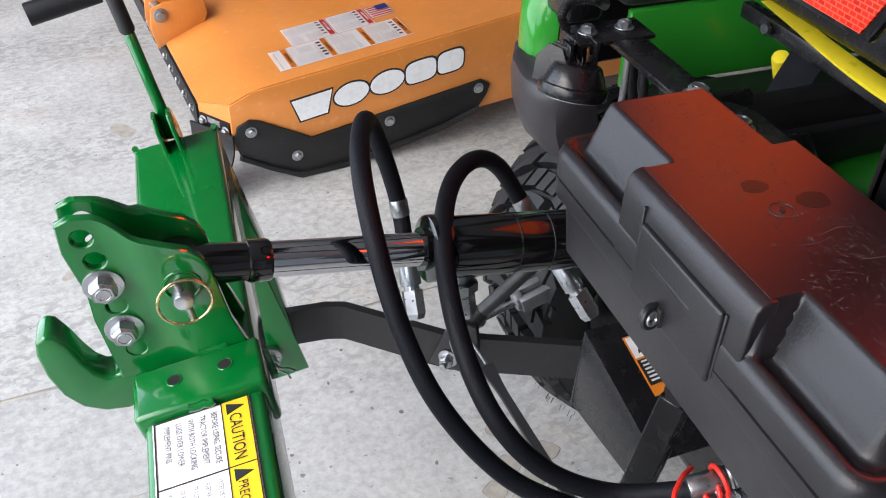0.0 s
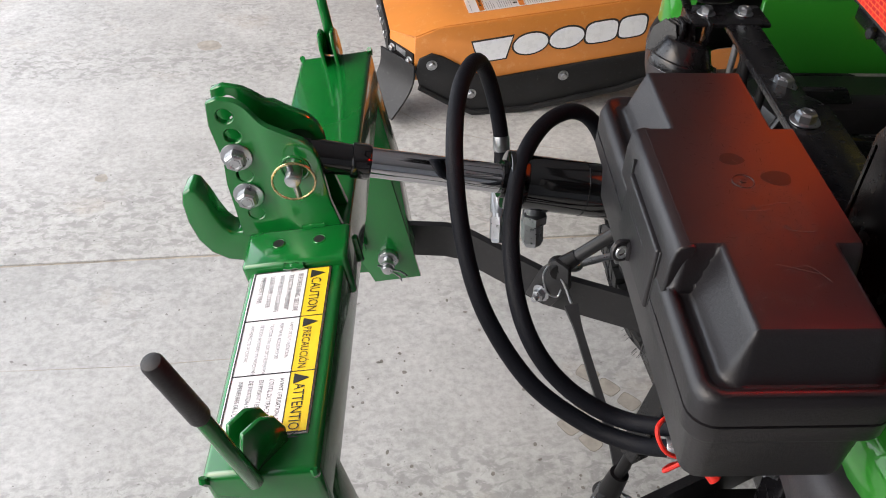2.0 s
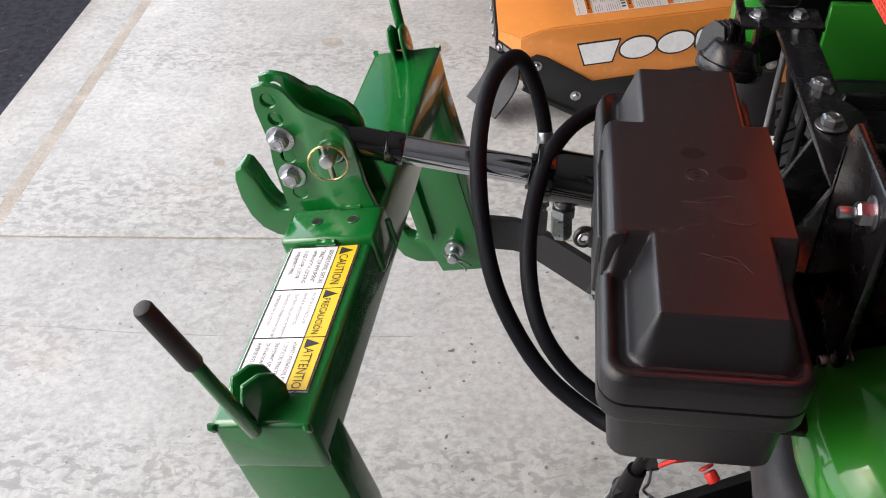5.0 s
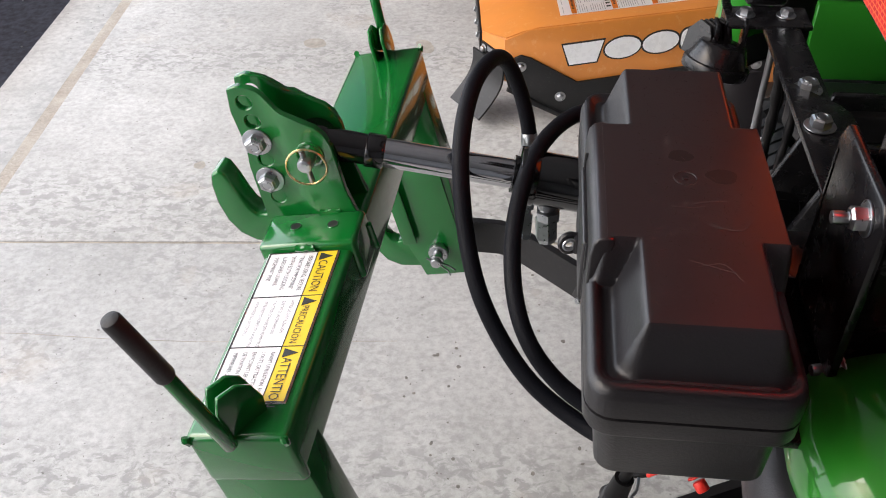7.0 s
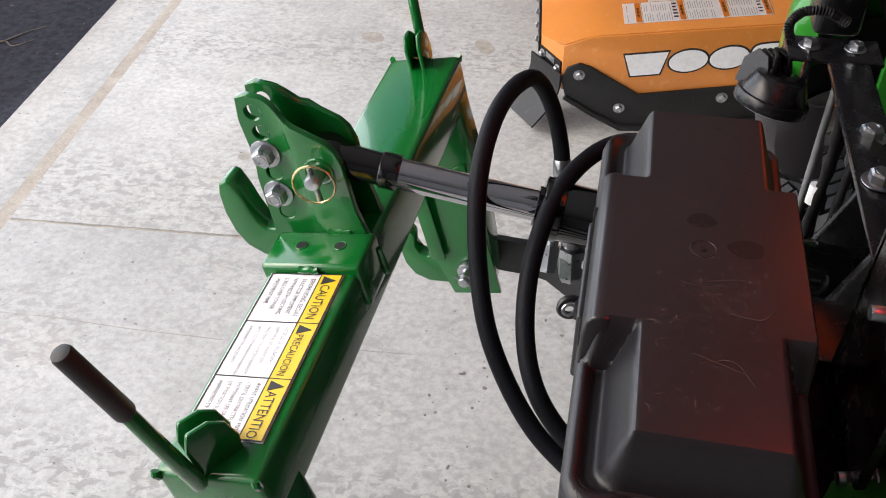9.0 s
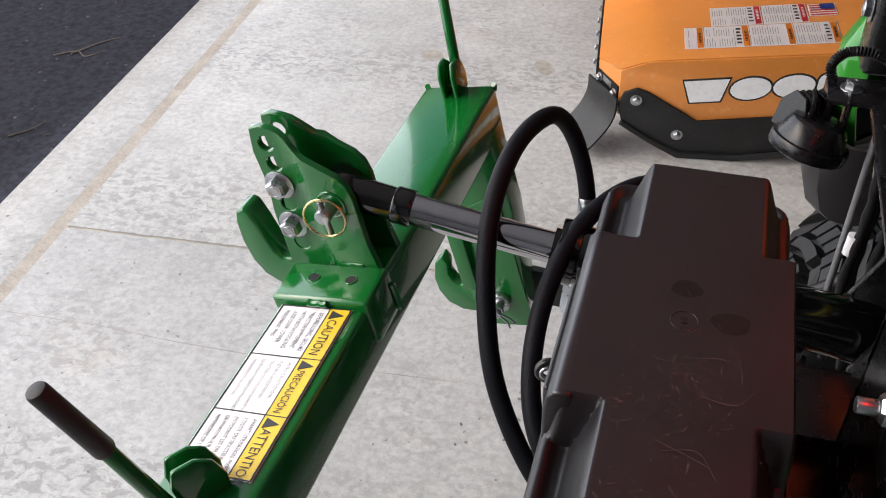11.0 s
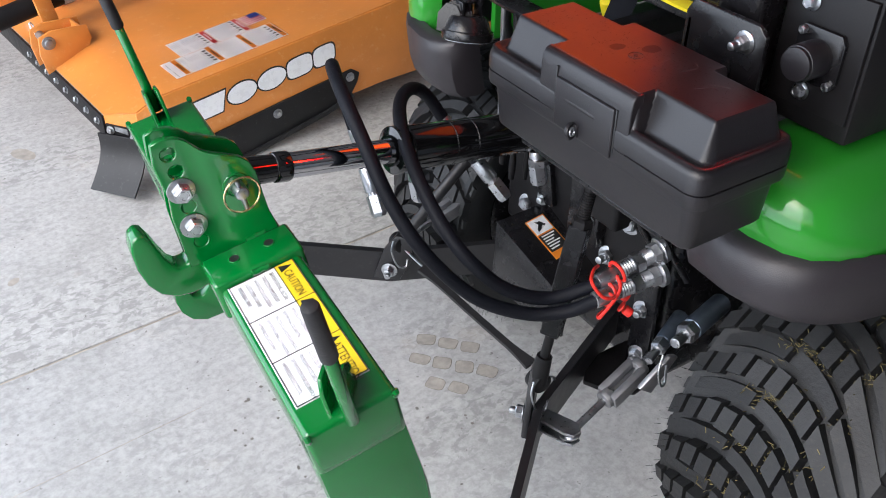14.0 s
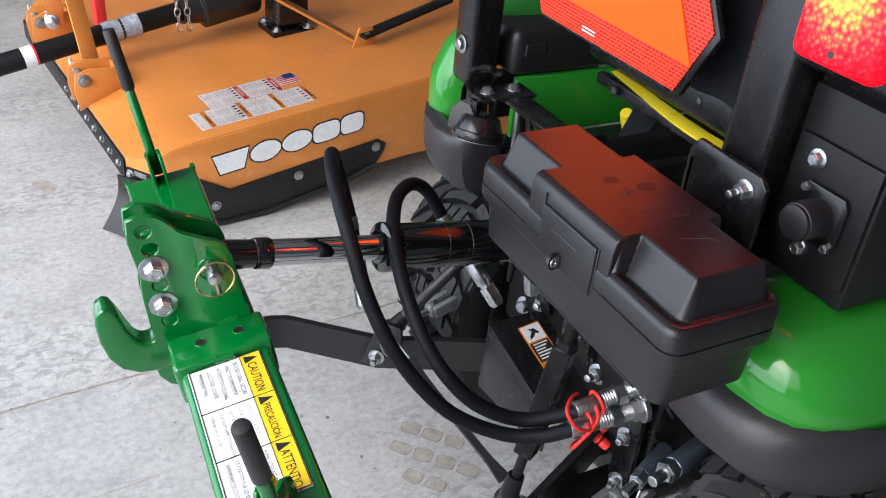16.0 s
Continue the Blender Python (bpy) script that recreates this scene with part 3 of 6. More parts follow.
    hook = [(-0.03, 0.11), (-0.050, 0.11), (-0.060, 0.055), (-0.064, 0.026), (-0.068, 0.012), (-0.077, 0.005), (-0.088, 0.006), (-0.095, 0.016), (-0.100, 0.034), (-0.104, 0.056), (-0.110, 0.076), (-0.117, 0.081), (-0.128, 0.076), (-0.134, 0.060), (-0.137, 0.030), (-0.134, 0.0), (-0.124, -0.023), (-0.106, -0.038), (-0.085, -0.044), (-0.060, -0.042), (-0.03, -0.02)]
    part("top_hook", prism(hook, -0.036, -0.002, "y", 0.004, seg=3), GREEN, h)
    lp = part("lynch_pin", merge(disc((0.021, -0.0485, 0.101), (0, -1, 0), 0.0095, 0.026, cap=0.003), rod((0.021, -0.066, 0.119), (0.021, -0.066, 0.073), 0.0036, cap=0.001)), ZINC, h, "zinc clevis pin with ring clip")
    part("ring_clip", ring((0.021, -0.068, 0.097), (0.12, -1, 0.05), 0.0245, 0.0015), BRASS, lp, "thin brass-coloured ring")
    return h


def warning_label(h):
    """The white and yellow label with its three panels, on the bar's top face."""
    lab = part("warning_label", box((-0.047, -0.342, 0.0005), (0.046, -0.092, 0.0025)), WHITE, h, "white and yellow caution label with black print")
    lab.matrix_local = Matrix.Translation((0.0, -0.0265, 0.0)) @ Matrix.Diagonal((1, 0.94, 1, 1))
    part("yellow_panel", box((0.019, -0.3405, 0.001), (0.0445, -0.0935, 0.0031)), YELLOW, lab, "yellow signal-word strip")
    frame = fresh()
    for lo, hi in (((-0.0455, -0.3405), (-0.0445, -0.0935)), ((0.0445, -0.3405), (0.0455, -0.0935)), ((0.0185, -0.3405), (0.0195, -0.0935)), ((-0.0455, -0.0935), (0.0455, -0.0925)), ((-0.0455, -0.3415), (0.0455, -0.3405)), ((-0.0455, -0.1755), (0.0455, -0.1745)), ((-0.0455, -0.2595), (0.0455, -0.2585))):
        merge(frame, box((*lo, 0.002), (*hi, 0.0035)))
    part("ruling", frame, INK, lab)
    panels = (
        ("CAUTION", ("BEFORE USING, SECURE", "TRACTOR IMPLEMENT", "WITH BOTH LOCKING", "LUGS OVER LOWER", "IMPLEMENT PINS"), -0.0945, 0.0058, INK),
        ("PRECAUCIÓN", ("ANTES DE SU UTILIZACIÓN,", "SUJETAR EL ACCESORIO DEL", "TRACTOR CON LOS DOS ELEMENTOS", "DE BLOQUEO SOBRE LOS PASADORES", "INFERIORES DEL ACCESORIO"), -0.1765, 0.0042, GREY_INK),
        ("ATTENTION", ("AVANT UTILISATION, FIXER", "L'OUTIL DU TRACTEUR", "EN POSANT LES DEUX PATTES", "DE FIXATION SUR LES BROCHES", "INFERIEURES DE L'OUTIL"), -0.2605, 0.0052, INK),
    )
    turn = Matrix.Rotation(radians(-90), 4, "Z")
    for word, lines, y, size, ink in panels:
        part("warning_triangle", prism([(0.0235, y - 0.002), (0.0235, y - 0.016), (0.0405, y - 0.009)], 0.0031, 0.0037, "z"), INK, lab)
        text(word, 0.0165 if len(word) < 10 else 0.0128, Matrix.Translation((0.0255, y - 0.0165, 0.0037)) @ turn @ Matrix.Diagonal((0.78, 1, 1, 1)), INK, lab, "signal_word")
        for k, line in enumerate(lines):
            text(line, size * 1.45, Matrix.Translation((0.0085 - 0.0112 * k, y - 0.006, 0.0031)) @ turn @ Matrix.Diagonal((0.72, 1, 1, 1)), ink, lab, "small_print")


hitch = quick_hitch()
warning_label(hitch)


# ---- hydraulic top link ----
def hydraulic_cylinder():
    pin = HITCH @ Vector((0.021, -0.019, 0.101))
    end = Vector((0.80, 0.252, 0.703))
    d = (end - pin).normalized()
    c = thing("hydraulic_top_link", "black hydraulic cylinder with a chromed rod between hitch and tractor", "hydraulic cylinder")
    at = lambda s: pin + d * s
    mouth = 0.252
    part("rod_eye", merge(merge(disc(pin + Vector((0, -0.018, 0)), (0, 1, 0), 0.0245, 0.036, cap=0.004), rod(at(0.0), at(0.075), 0.0215, 0.0185)), rod(at(0.062), at(0.086), 0.0215, cap=0.003)), GLOSS_BLACK, c, "black painted rod eye")
    part("piston_rod", rod(at(0.08), at(mouth + 0.02), 0.0182, seg=32), CHROME, c, "polished chrome rod")
    part("gland", merge(rod(at(mouth), at(mouth + 0.024), 0.0365, seg=32, cap=0.002), rod(at(mouth - 0.006), at(mouth + 0.004), 0.0235, seg=32)), GLOSS_BLACK, c)
    part("barrel", rod(at(mouth + 0.02), at(0.60), 0.034, seg=40, cap=0.003), GLOSS_BLACK, c, "gloss black barrel")
    part("barrel_band", merge(ring(at(mouth + 0.10), d, 0.034, 0.0009), ring(at(mouth + 0.14), d, 0.034, 0.0009)), BLACK_PAINT, c)
    part("end_eye", merge(rod(at(0.58), at(0.66), 0.026), disc(end + Vector((0, -0.025, 0)), (0, 1, 0), 0.03, 0.05, cap=0.003)), BLACK_PAINT, c)
    # port fittings under the barrel
    for s, side in ((mouth + 0.04, -0.004), (0.52, -0.02)):
        p = at(s) + Vector((0, side, -0.028))
        f = part("port_fitting", merge(rod(p, p + Vector((0.0, -0.006, -0.03)), 0.011, cap=0.001), hexhead(p + Vector((0, -0.006, -0.024)), (0.05, -0.25, -1), 0.0145, 0.034)), ZINC, c, "zinc elbow fitting")
        part("port_nut", hexhead(p + Vector((0.002, -0.006, -0.012)), (0, -0.1, -1), 0.0165, 0.014), ZINC, f)
    return at, mouth


link_at, link_mouth = hydraulic_cylinder()


# ---- hoses ----
def hose(pts, label):
    h = thing("hydraulic_hose", label, "hose", group="hydraulic hoses")
    path = spline(pts, 14)
    part("tube", sweep(path, 0.0105, 14), HOSE, h)
    d0 = (path[0] - path[1]).normalized()
    fer = part("ferrule", merge(rod(path[0] - d0 * 0.012, path[0] + d0 * 0.028, 0.0128, cap=0.0012), rod(path[0] + d0 * 0.022, path[0] + d0 * 0.040, 0.0095)), ZINC, h, "crimped zinc ferrule")
    part("hose_tag", rod(path[11], path[15], 0.0116, cap=0.001), ZINC, h, "silver printed band")
    part("elbow", hexhead(path[0] + d0 * 0.034, d0, 0.0135, 0.036), ZINC, fer)
    return h


# ---- toolbox ----
def toolbox():
    z0, zr, zt = 0.874, 0.967, 1.020
    x0, x1, y0, y1 = 0.446, 0.591, -0.278, 0.098
    t = thing("toolbox", "black moulded plastic tractor toolbox with a stepped lid", "toolbox")

    def loft(levels):
        """Rounded rectangles (x0, x1, y0, y1, z) joined from bottom to top."""
        bm = fresh()
        rings = []
        for a0, a1, b0, b1, z, q in levels:
            vs = []
            for cx, cy, st in ((a1 - q, b1 - q, 0), (a0 + q, b1 - q, 90), (a0 + q, b0 + q, 180), (a1 - q, b0 + q, 270)):
                for k in range(6):
                    a = radians(st + 18 * k)
                    vs.append(bm.verts.new((cx + q * math.cos(a), cy + q * math.sin(a), z)))
            rings.append(vs)
        for a, b in zip(rings, rings[1:]):
            for k in range(len(a)):
                bm.faces.new((a[k - 1], a[k], b[k], b[k - 1]))
        bm.faces.new(rings[0]), bm.faces.new(rings[-1])
        return bm

    body = loft([(x0 + 0.016, x1 - 0.016, y0 + 0.016, y1 - 0.016, z0, 0.012), (x0 + 0.013, x1 - 0.009, y0 + 0.013, y1 - 0.013, z0 + 0.004, 0.015), (x0 + 0.008, x1 - 0.008, y0 + 0.008, y1 - 0.008, zr - 0.03, 0.016)])
    part("body", body, PLASTIC, t)
    lid = part("lid", loft([(x0 + 0.002, x1 - 0.002, y0 + 0.002, y1 - 0.002, zr - 0.034, 0.018), (x0, x1, y0, y1, zr - 0.030, 0.020), (x0, x1, y0, y1, zr - 0.0160, 0.020), (x0 + 0.0018, x1 - 0.0018, y0 + 0.0018, y1 - 0.0018, zr - 0.0154, 0.0185), (x0 + 0.0018, x1 - 0.0018, y0 + 0.0018, y1 - 0.0018, zr - 0.0138, 0.0185), (x0, x1, y0, y1, zr - 0.0132, 0.020), (x0, x1, y0, y1, zr + 0.004, 0.020), (x0 + 0.0012, x1 - 0.0012, y0 + 0.0012, y1 - 0.0012, zr + 0.008, 0.019), (x0 + 0.004, x1 - 0.004, y0 + 0.004, y1 - 0.004, zr + 0.0115, 0.017), (x0 + 0.009, x1 - 0.009, y0 + 0.009, y1 - 0.009, zr + 0.0135, 0.013), (x0 + 0.020, x1 - 0.016, y0 + 0.018, y1 - 0.018, zr + 0.006, 0.008)]), PLASTIC, t)

    def crown():
        """The moulded top: one plateau, wide in the middle and narrower towards both ends, with soft sloping flanks."""
        def flank(x, y, bx, by, wx, wy):
            d = math.hypot(max(bx[0] - x, x - bx[1], 0) / wx, max(by[0] - y, y - by[1], 0) / wy)
            return sum(min(1, max(0, 1.14 - 1.28 * d + o)) for o in (-0.14, -0.07, 0, 0.07, 0.14)) / 5

        nx, ny = 84, 210
        verts, keep = [], []
        for i in range(nx + 1):
            for j in range(ny + 1):
                x, y = x0 + 0.003 + (x1 - x0 - 0.006) * i / nx, y0 + 0.003 + (y1 - y0 - 0.006) * j / ny
                k = max(flank(x, y, (x0 + 0.037, x1 - 0.026), (y0 + 0.026, y1 - 0.026), 0.019, 0.014), flank(x, y, (x0 + 0.013, x1 - 0.006), (-0.168, -0.020), 0.009, 0.009))
                ex, ey = min(x - x0, x1 - x), min(y - y0, y1 - y)
                cut = 0.02 - math.hypot(0.02 - ex, 0.02 - ey) if ex < 0.02 and ey < 0.02 else min(ex, ey)
                low = zr + 0.0150 - 0.006 * max(0, 1 - cut / 0.0065) ** 2 - 0.0042 * min(1, max(0, (cut - 0.0075) / 0.0055))
                verts.append((x, y, low + (zt - low) * k))
                keep.append(cut > 0.0025)
        quad = lambda i, j: (i * (ny + 1) + j, (i + 1) * (ny + 1) + j, (i + 1) * (ny + 1) + j + 1, i * (ny + 1) + j + 1)
        bm = fresh()
        vs = [bm.verts.new(v) if ok else None for v, ok in zip(verts, keep)]
        for i in range(nx):
            for j in range(ny):
                q = [vs[n] for n in quad(i, j)]
                if all(q):
                    bm.faces.new(q)
        return bm

    def shiny_top(ob):
        """The lid's upward faces are smooth and carry a reflection's red tint, the flanks textured."""
        ob.data.materials.append(PLASTIC_TOP)
        for f in ob.data.polygons:
            f.material_index = 1 if f.normal.z > 0.9 and f.center.z > zt - 0.003 else 0

    shiny_top(part("lid_crown", crown(), PLASTIC, lid))
    # the middle runs straight down the front
    saddle = [(x0 + 0.0005, zr - 0.02), (x0 + 0.0012, zr + 0.034), (x0 + 0.0030, zt - 0.0065), (x0 + 0.0065, zt - 0.0020), (x0 + 0.012, zt - 0.0002), (x0 + 0.018, zt - 0.0008), (x0 + 0.018, zr - 0.02)]
    shiny_top(part("lid_front", prism(saddle, -0.171, -0.017, "y", 0.0022, seg=3), PLASTIC, lid))
    part("latch_ridge", box((x0 - 0.0032, -0.120, zr + 0.005), (x0 + 0.002, -0.070, zr + 0.010), 0.001), PLASTIC, t)
    for x, y, r in ((0.519, -0.064, 0.010), (0.548, -0.090, 0.012)):
        part("water_mark", prism([(x + r * (1 + 0.1 * math.sin(3 * a + x * 90)) * math.cos(a), y + 0.8 * r * math.sin(a)) for a in (k * math.tau / 22 for k in range(22))], zt - 0.0004, zt + 0.0001, "z"), WATER_MARK, lid, "dark dried water mark")
    # dust, hairs and scratches on the lid
    rnd = random.Random(8)
    bm = fresh()
    for k in range(420):
        x, y = (rnd.uniform(x0 + 0.04, x1 - 0.035), rnd.uniform(y0 + 0.04, y1 - 0.03)) if k % 3 else (rnd.gauss(0.535, 0.022), rnd.gauss(-0.135, 0.03))
        if not x0 + 0.036 < x < x1 - 0.022:
            continue
        a, n = rnd.uniform(0, math.pi), rnd.choice((0.0006, 0.0009, 0.0014, 0.003))
        d = Vector((math.cos(a) * n, math.sin(a) * n, 0))
        w = Vector((-d.y, d.x, 0)).normalized() * 0.0003
        c = Vector((x, y, zt + 0.0006))
        bm.faces.new([bm.verts.new(p) for p in (c - d - w, c + d - w, c + d + w, c - d + w)])
    for k in range(5):
        x, y = rnd.uniform(0.49, 0.55), rnd.uniform(-0.24, -0.08)
        q = spline([(x, y, zt + 0.0006), (x + rnd.uniform(0.006, 0.02), y + rnd.gauss(0, 0.004), zt + 0.0006), (x + rnd.uniform(0.022, 0.032), y + rnd.gauss(0, 0.008), zt + 0.0006)], 5)
        merge(bm, sweep(q, 0.00013, 4))
    tagged(part("dust_specks", bm, DUST, lid, "pale dust specks and fine scratches"), kind="stuff")
    part("latch", box((x0 - 0.0028, -0.1495, zr - 0.030), (x0 + 0.006, -0.0505, zr + 0.030), 0.0025, seg=3), PLASTIC, t)
    # solid black bars that paint the shade in the slots beside the latch
    for y in (-0.1525, -0.0495):
        part("black_slot_bar", box((x0 - 0.0006, y, zr - 0.024), (x0 + 0.0035, y + 0.0026, zr + (0.041 if y > -0.1 else 0.030)), 0.0008), INK, t)
    hasp = part("hasp", merge(ring((x0 - 0.009, -0.091, zr - 0.020), (0.3, -1, 0.2), 0.0075, 0.0030), box((x0 - 0.006, -0.097, zr - 0.028), (x0 + 0.006, -0.085, zr - 0.012), 0.002)), PLASTIC, t)
    part("eyelet", ring((x0 - 0.0095, -0.0945, zr - 0.0195), (0.3, -1, 0.2), 0.0045, 0.0014), ZINC, hasp, "bright metal eyelet")
    part("moulded_stud", merge(disc((0.520, -0.094, zt - 0.0004), (0, 0, 1), 0.0025, 0.0012), ring((0.520, -0.094, zt + 0.0001), (0, 0, 1), 0.0085, 0.0005)), PLASTIC, lid)
    return t


toolbox()


# ---- hoses and couplers ----
def coupler(p, q, parent):
    """A quick coupler: crimped sleeve, ribbed collar, nuts and socket, one after another along the line from p to q."""
    p, q = Vector(p), Vector(q)
    d = (q - p).normalized()
    n = (q - p).length
    at = lambda f: p + d * (n * f)
    sl = part("sleeve", rod(at(0), at(0.34), 0.0125, seg=24, cap=0.001), ZINC, parent, "crimped zinc sleeve")
    rib = fresh()
    for k in range(5):
        merge(rib, ring(at(0.37 + 0.035 * k), d, 0.0105, 0.003, 20))
    merge(rib, rod(at(0.34), at(0.55), 0.0095))
    part("ribbed_collar", rib, ZINC, sl)
    part("nut", hexhead(at(0.54), d, 0.0155, n * 0.14), ZINC, sl)
    thread = fresh()
    for k in range(6):
        merge(thread, ring(at(0.69 + 0.02 * k), d, 0.0115, 0.0016, 20))
    merge(thread, rod(at(0.67), at(0.82), 0.0115))
    part("thread", thread, ZINC, sl)
    part("rear_nut", hexhead(at(0.80), d, 0.0165, n * 0.12), CAST, sl)
    part("socket", merge(rod(at(0.91), at(1.0), 0.0205, seg=28, cap=0.002), ring(at(0.93), d, 0.019, 0.0022)), ZINC, sl)


OUTER = [(0.395, 0.340, 0.678), (0.396, 0.380, 0.739), (0.377, 0.386, 0.819), (0.353, 0.355, 0.874), (0.327, 0.280, 0.878), (0.318, 0.202, 0.838), (0.328, 0.144, 0.760), (0.354, 0.092, 0.690), (0.408, 0.044, 0.622), (0.476, 0.006, 0.588), (0.526, -0.026, 0.594), (0.555, -0.054, 0.622)]
INNER = [(0.577, 0.281, 0.667), (0.541, 0.338, 0.737), (0.512, 0.350, 0.787), (0.478, 0.340, 0.810), (0.436, 0.300, 0.814), (0.402, 0.234, 0.802), (0.385, 0.157, 0.763), (0.389, 0.092, 0.715), (0.411, 0.048, 0.672), (0.454, 0.024, 0.628), (0.513, 0.000, 0.606), (0.574, -0.038, 0.634)]
h1 = hose(OUTER, "long black rubber hydraulic hose looping over the cylinder")
h2 = hose(INNER, "shorter black rubber hydraulic hose looping beside the cylinder")
coupler((0.549, -0.052, 0.622), (0.662, -0.070, 0.640), h1)
coupler((0.566, -0.036, 0.637), (0.674, -0.054, 0.668), h2)


def hose_cap(pts, lug, label):
    c = thing("coupler_cap", label, "dust cap", Matrix.Translation((0.057, 0.048, -0.060)), group="red coupler caps")
    part("cord", sweep(spline(pts, 10), 0.0026, 8), RED_PLASTIC, c)
    part("plug", merge(disc(lug, (0.4, -0.5, -0.4), 0.0075, 0.013, cap=0.002), disc(Vector(lug) + Vector((-0.004, 0.004, 0.004)), (0.4, -0.5, -0.4), 0.009, 0.003, cap=0.001)), RED_PLASTIC, c)


def loop(c, r, lean):
    return [(c[0] + 0.3 * r * math.sin(a) * lean, c[1] + r * math.cos(a), c[2] + r * math.sin(a)) for a in (k * math.tau / 9 for k in range(10))]


hose_cap(loop((0.515, -0.101, 0.684), 0.0155, 1) + [(0.505, -0.125, 0.70), (0.478, -0.13, 0.715), (0.468, -0.115, 0.735), (0.488, -0.095, 0.735), (0.51, -0.08, 0.724)], (0.560, -0.085, 0.655), "red rubber dust cap hanging by its cord from a coupler")
hose_cap(loop((0.535, -0.095, 0.713), 0.0155, -1) + [(0.525, -0.115, 0.70), (0.49, -0.12, 0.668), (0.500, -0.105, 0.655), (0.53, -0.095, 0.652), (0.555, -0.088, 0.66)], (0.545, -0.11, 0.650), "second red rubber dust cap looped round both hoses")

# ---- lower links, lift rods and stabilisers ----
LIFT_Z = 0.323


def lower_link(s):
    """s = 1: the far arm; -1: the near one, its mirror about the tractor's middle line."""
    mid = 0.262
    Y = lambda v: mid + s * (v - mid)
    a = thing("lower_link", "flat dark grey steel lower link arm, cranked outwards", "lift arm", group="lower links")
    plan = [(0.165, 0.672), (0.30, 0.660), (0.345, 0.655), (0.375, 0.644), (0.52, 0.513), (0.80, 0.385)]
    bm = fresh()
    rows = []
    for k, (x, y) in enumerate(plan):
        p0, p1 = plan[max(k - 1, 0)], plan[min(k + 1, len(plan) - 1)]
        t = Vector((p1[0] - p0[0], p1[1] - p0[1])).normalized()
        nx, ny = -t.y, t.x
        z = LIFT_Z + 0.012 * min(1, max(0, (x - 0.3) / 0.3))
        rows.append([bm.verts.new((x + 0.007 * nx * e, Y(y + 0.007 * ny * e), z + 0.037 * f)) for e, f in ((-1, -1), (1, -1), (1, 1), (-1, 1))])
    for p, q in zip(rows, rows[1:]):
        for k in range(4):
            bm.faces.new((p[k - 1], p[k], q[k], q[k - 1]))
    bm.faces.new(rows[0]), bm.faces.new(rows[-1])
    bevelled(bm, 0.0015, 1, 40)
    part("arm", bm, GREY_STEEL, a)
    # bracket that carries the lift rod, with its nut
    n = Vector((0.67, s * 0.74, 0)).normalized()
    face = Vector((0.519, Y(0.503), 0.343))
    br = part("rod_bracket", prism([(-0.035, -0.03), (0.02, -0.03), (0.05, 0.03), (0.045, 0.075), (0.015, 0.08), (-0.01, 0.045)], -0.006, 0.006, "y", 0.003), GREY_STEEL, a)
    br.matrix_local = Matrix.Translation(face + Vector((-0.006, -0.006 * s, 0.0))) @ Matrix.Rotation(-s * radians(42), 4, "Z")
    bolt(face + Vector((-0.011, -0.012 * s, -0.004)), (-0.67, -0.74 * s, 0), 0.0115, 0.013, a, stud=0.010, name="nut")
    # lift rod
    top = Vector((0.735, Y(0.475), 0.60)) if s > 0 else Vector((0.600, 0.035, 0.752))
    low = Vector((0.532, Y(0.49), 0.40))
    d = top - low
    r = thing("lift_rod", "dark grey adjustable lift rod above the lower link" if s > 0 else "dark grey square-bodied adjustable lift rod with threaded ends", "lift rod", group="lift rods")
    if s > 0:
        part("bar", rod(low, top, 0.0115, cap=0.002), GREY_STEEL, r)
    else:
        b = box((-0.0150, -0.0150, 0), (0.0150, 0.0150, d.length * 0.55), 0.0015, seg=1)
        bmesh.ops.transform(b, matrix=Matrix.Translation(low + d * 0.27) @ frame_for(d).to_4x4() @ Matrix.Rotation(radians(30), 4, "Z"), verts=b.verts)
        part("body", b, BLACK_PAINT, r)
        t = rod(low, top, 0.008)
        for k in range(12):
            merge(t, ring(low + d * (0.84 + 0.012 * k), d, 0.009, 0.0013, 14))
        part("threaded_bar", t, BLACK_STEEL, r)
        part("lock_nut", hexhead(low + d * 0.815, d, 0.0165, 0.014), BLACK_STEEL, r)
    part("clevis", merge(disc(low + Vector((0, -0.014, 0)), (0, 1, 0), 0.018, 0.028, cap=0.003), rod(low, low + d * 0.14, 0.0165, 0.013)), BLACK_STEEL, r)
    part("spring_clip", sweep(spline([low + Vector((-0.022, -0.016, 0.02)), low + Vector((-0.03, -0.022, 0.0)), low + Vector((-0.02, -0.026, -0.035)), low + Vector((-0.002, -0.026, -0.045)), low + Vector((0.004, -0.024, -0.03))], 6), 0.0018, 6), ZINC, r, "bent wire spring clip")
    # stabiliser with its turnbuckle
    e0 = Vector((0.565, Y(0.525), 0.372)) if s > 0 else Vector((0.545, -0.042, 0.336))
    e1 = Vector((0.79, Y(0.535), 0.44 if s > 0 else 0.415))
    f = e1 - e0
    g = thing("stabilizer_turnbuckle", "grey cast turnbuckle of the sway stabilizer", "turnbuckle", group="stabilizers")
    part("eye_end", merge(ring(e0, (0, 0.3, 1), 0.013, 0.0055), rod(e0 + f * 0.06, e0 + f * 0.36, 0.0065)), ZINC, g)
    body = fresh()
    side = f.cross(Vector((0, 0, 1))).normalized()
    for k in (-1, 1):
        b = box((-0.007, -0.014, 0), (0.007, 0.014, f.length * 0.30), 0.003)
        bmesh.ops.transform(b, matrix=Matrix.Translation(e0 + f * 0.34 + side * 0.013 * k) @ frame_for(f).to_4x4(), verts=b.verts)
        merge(body, b)
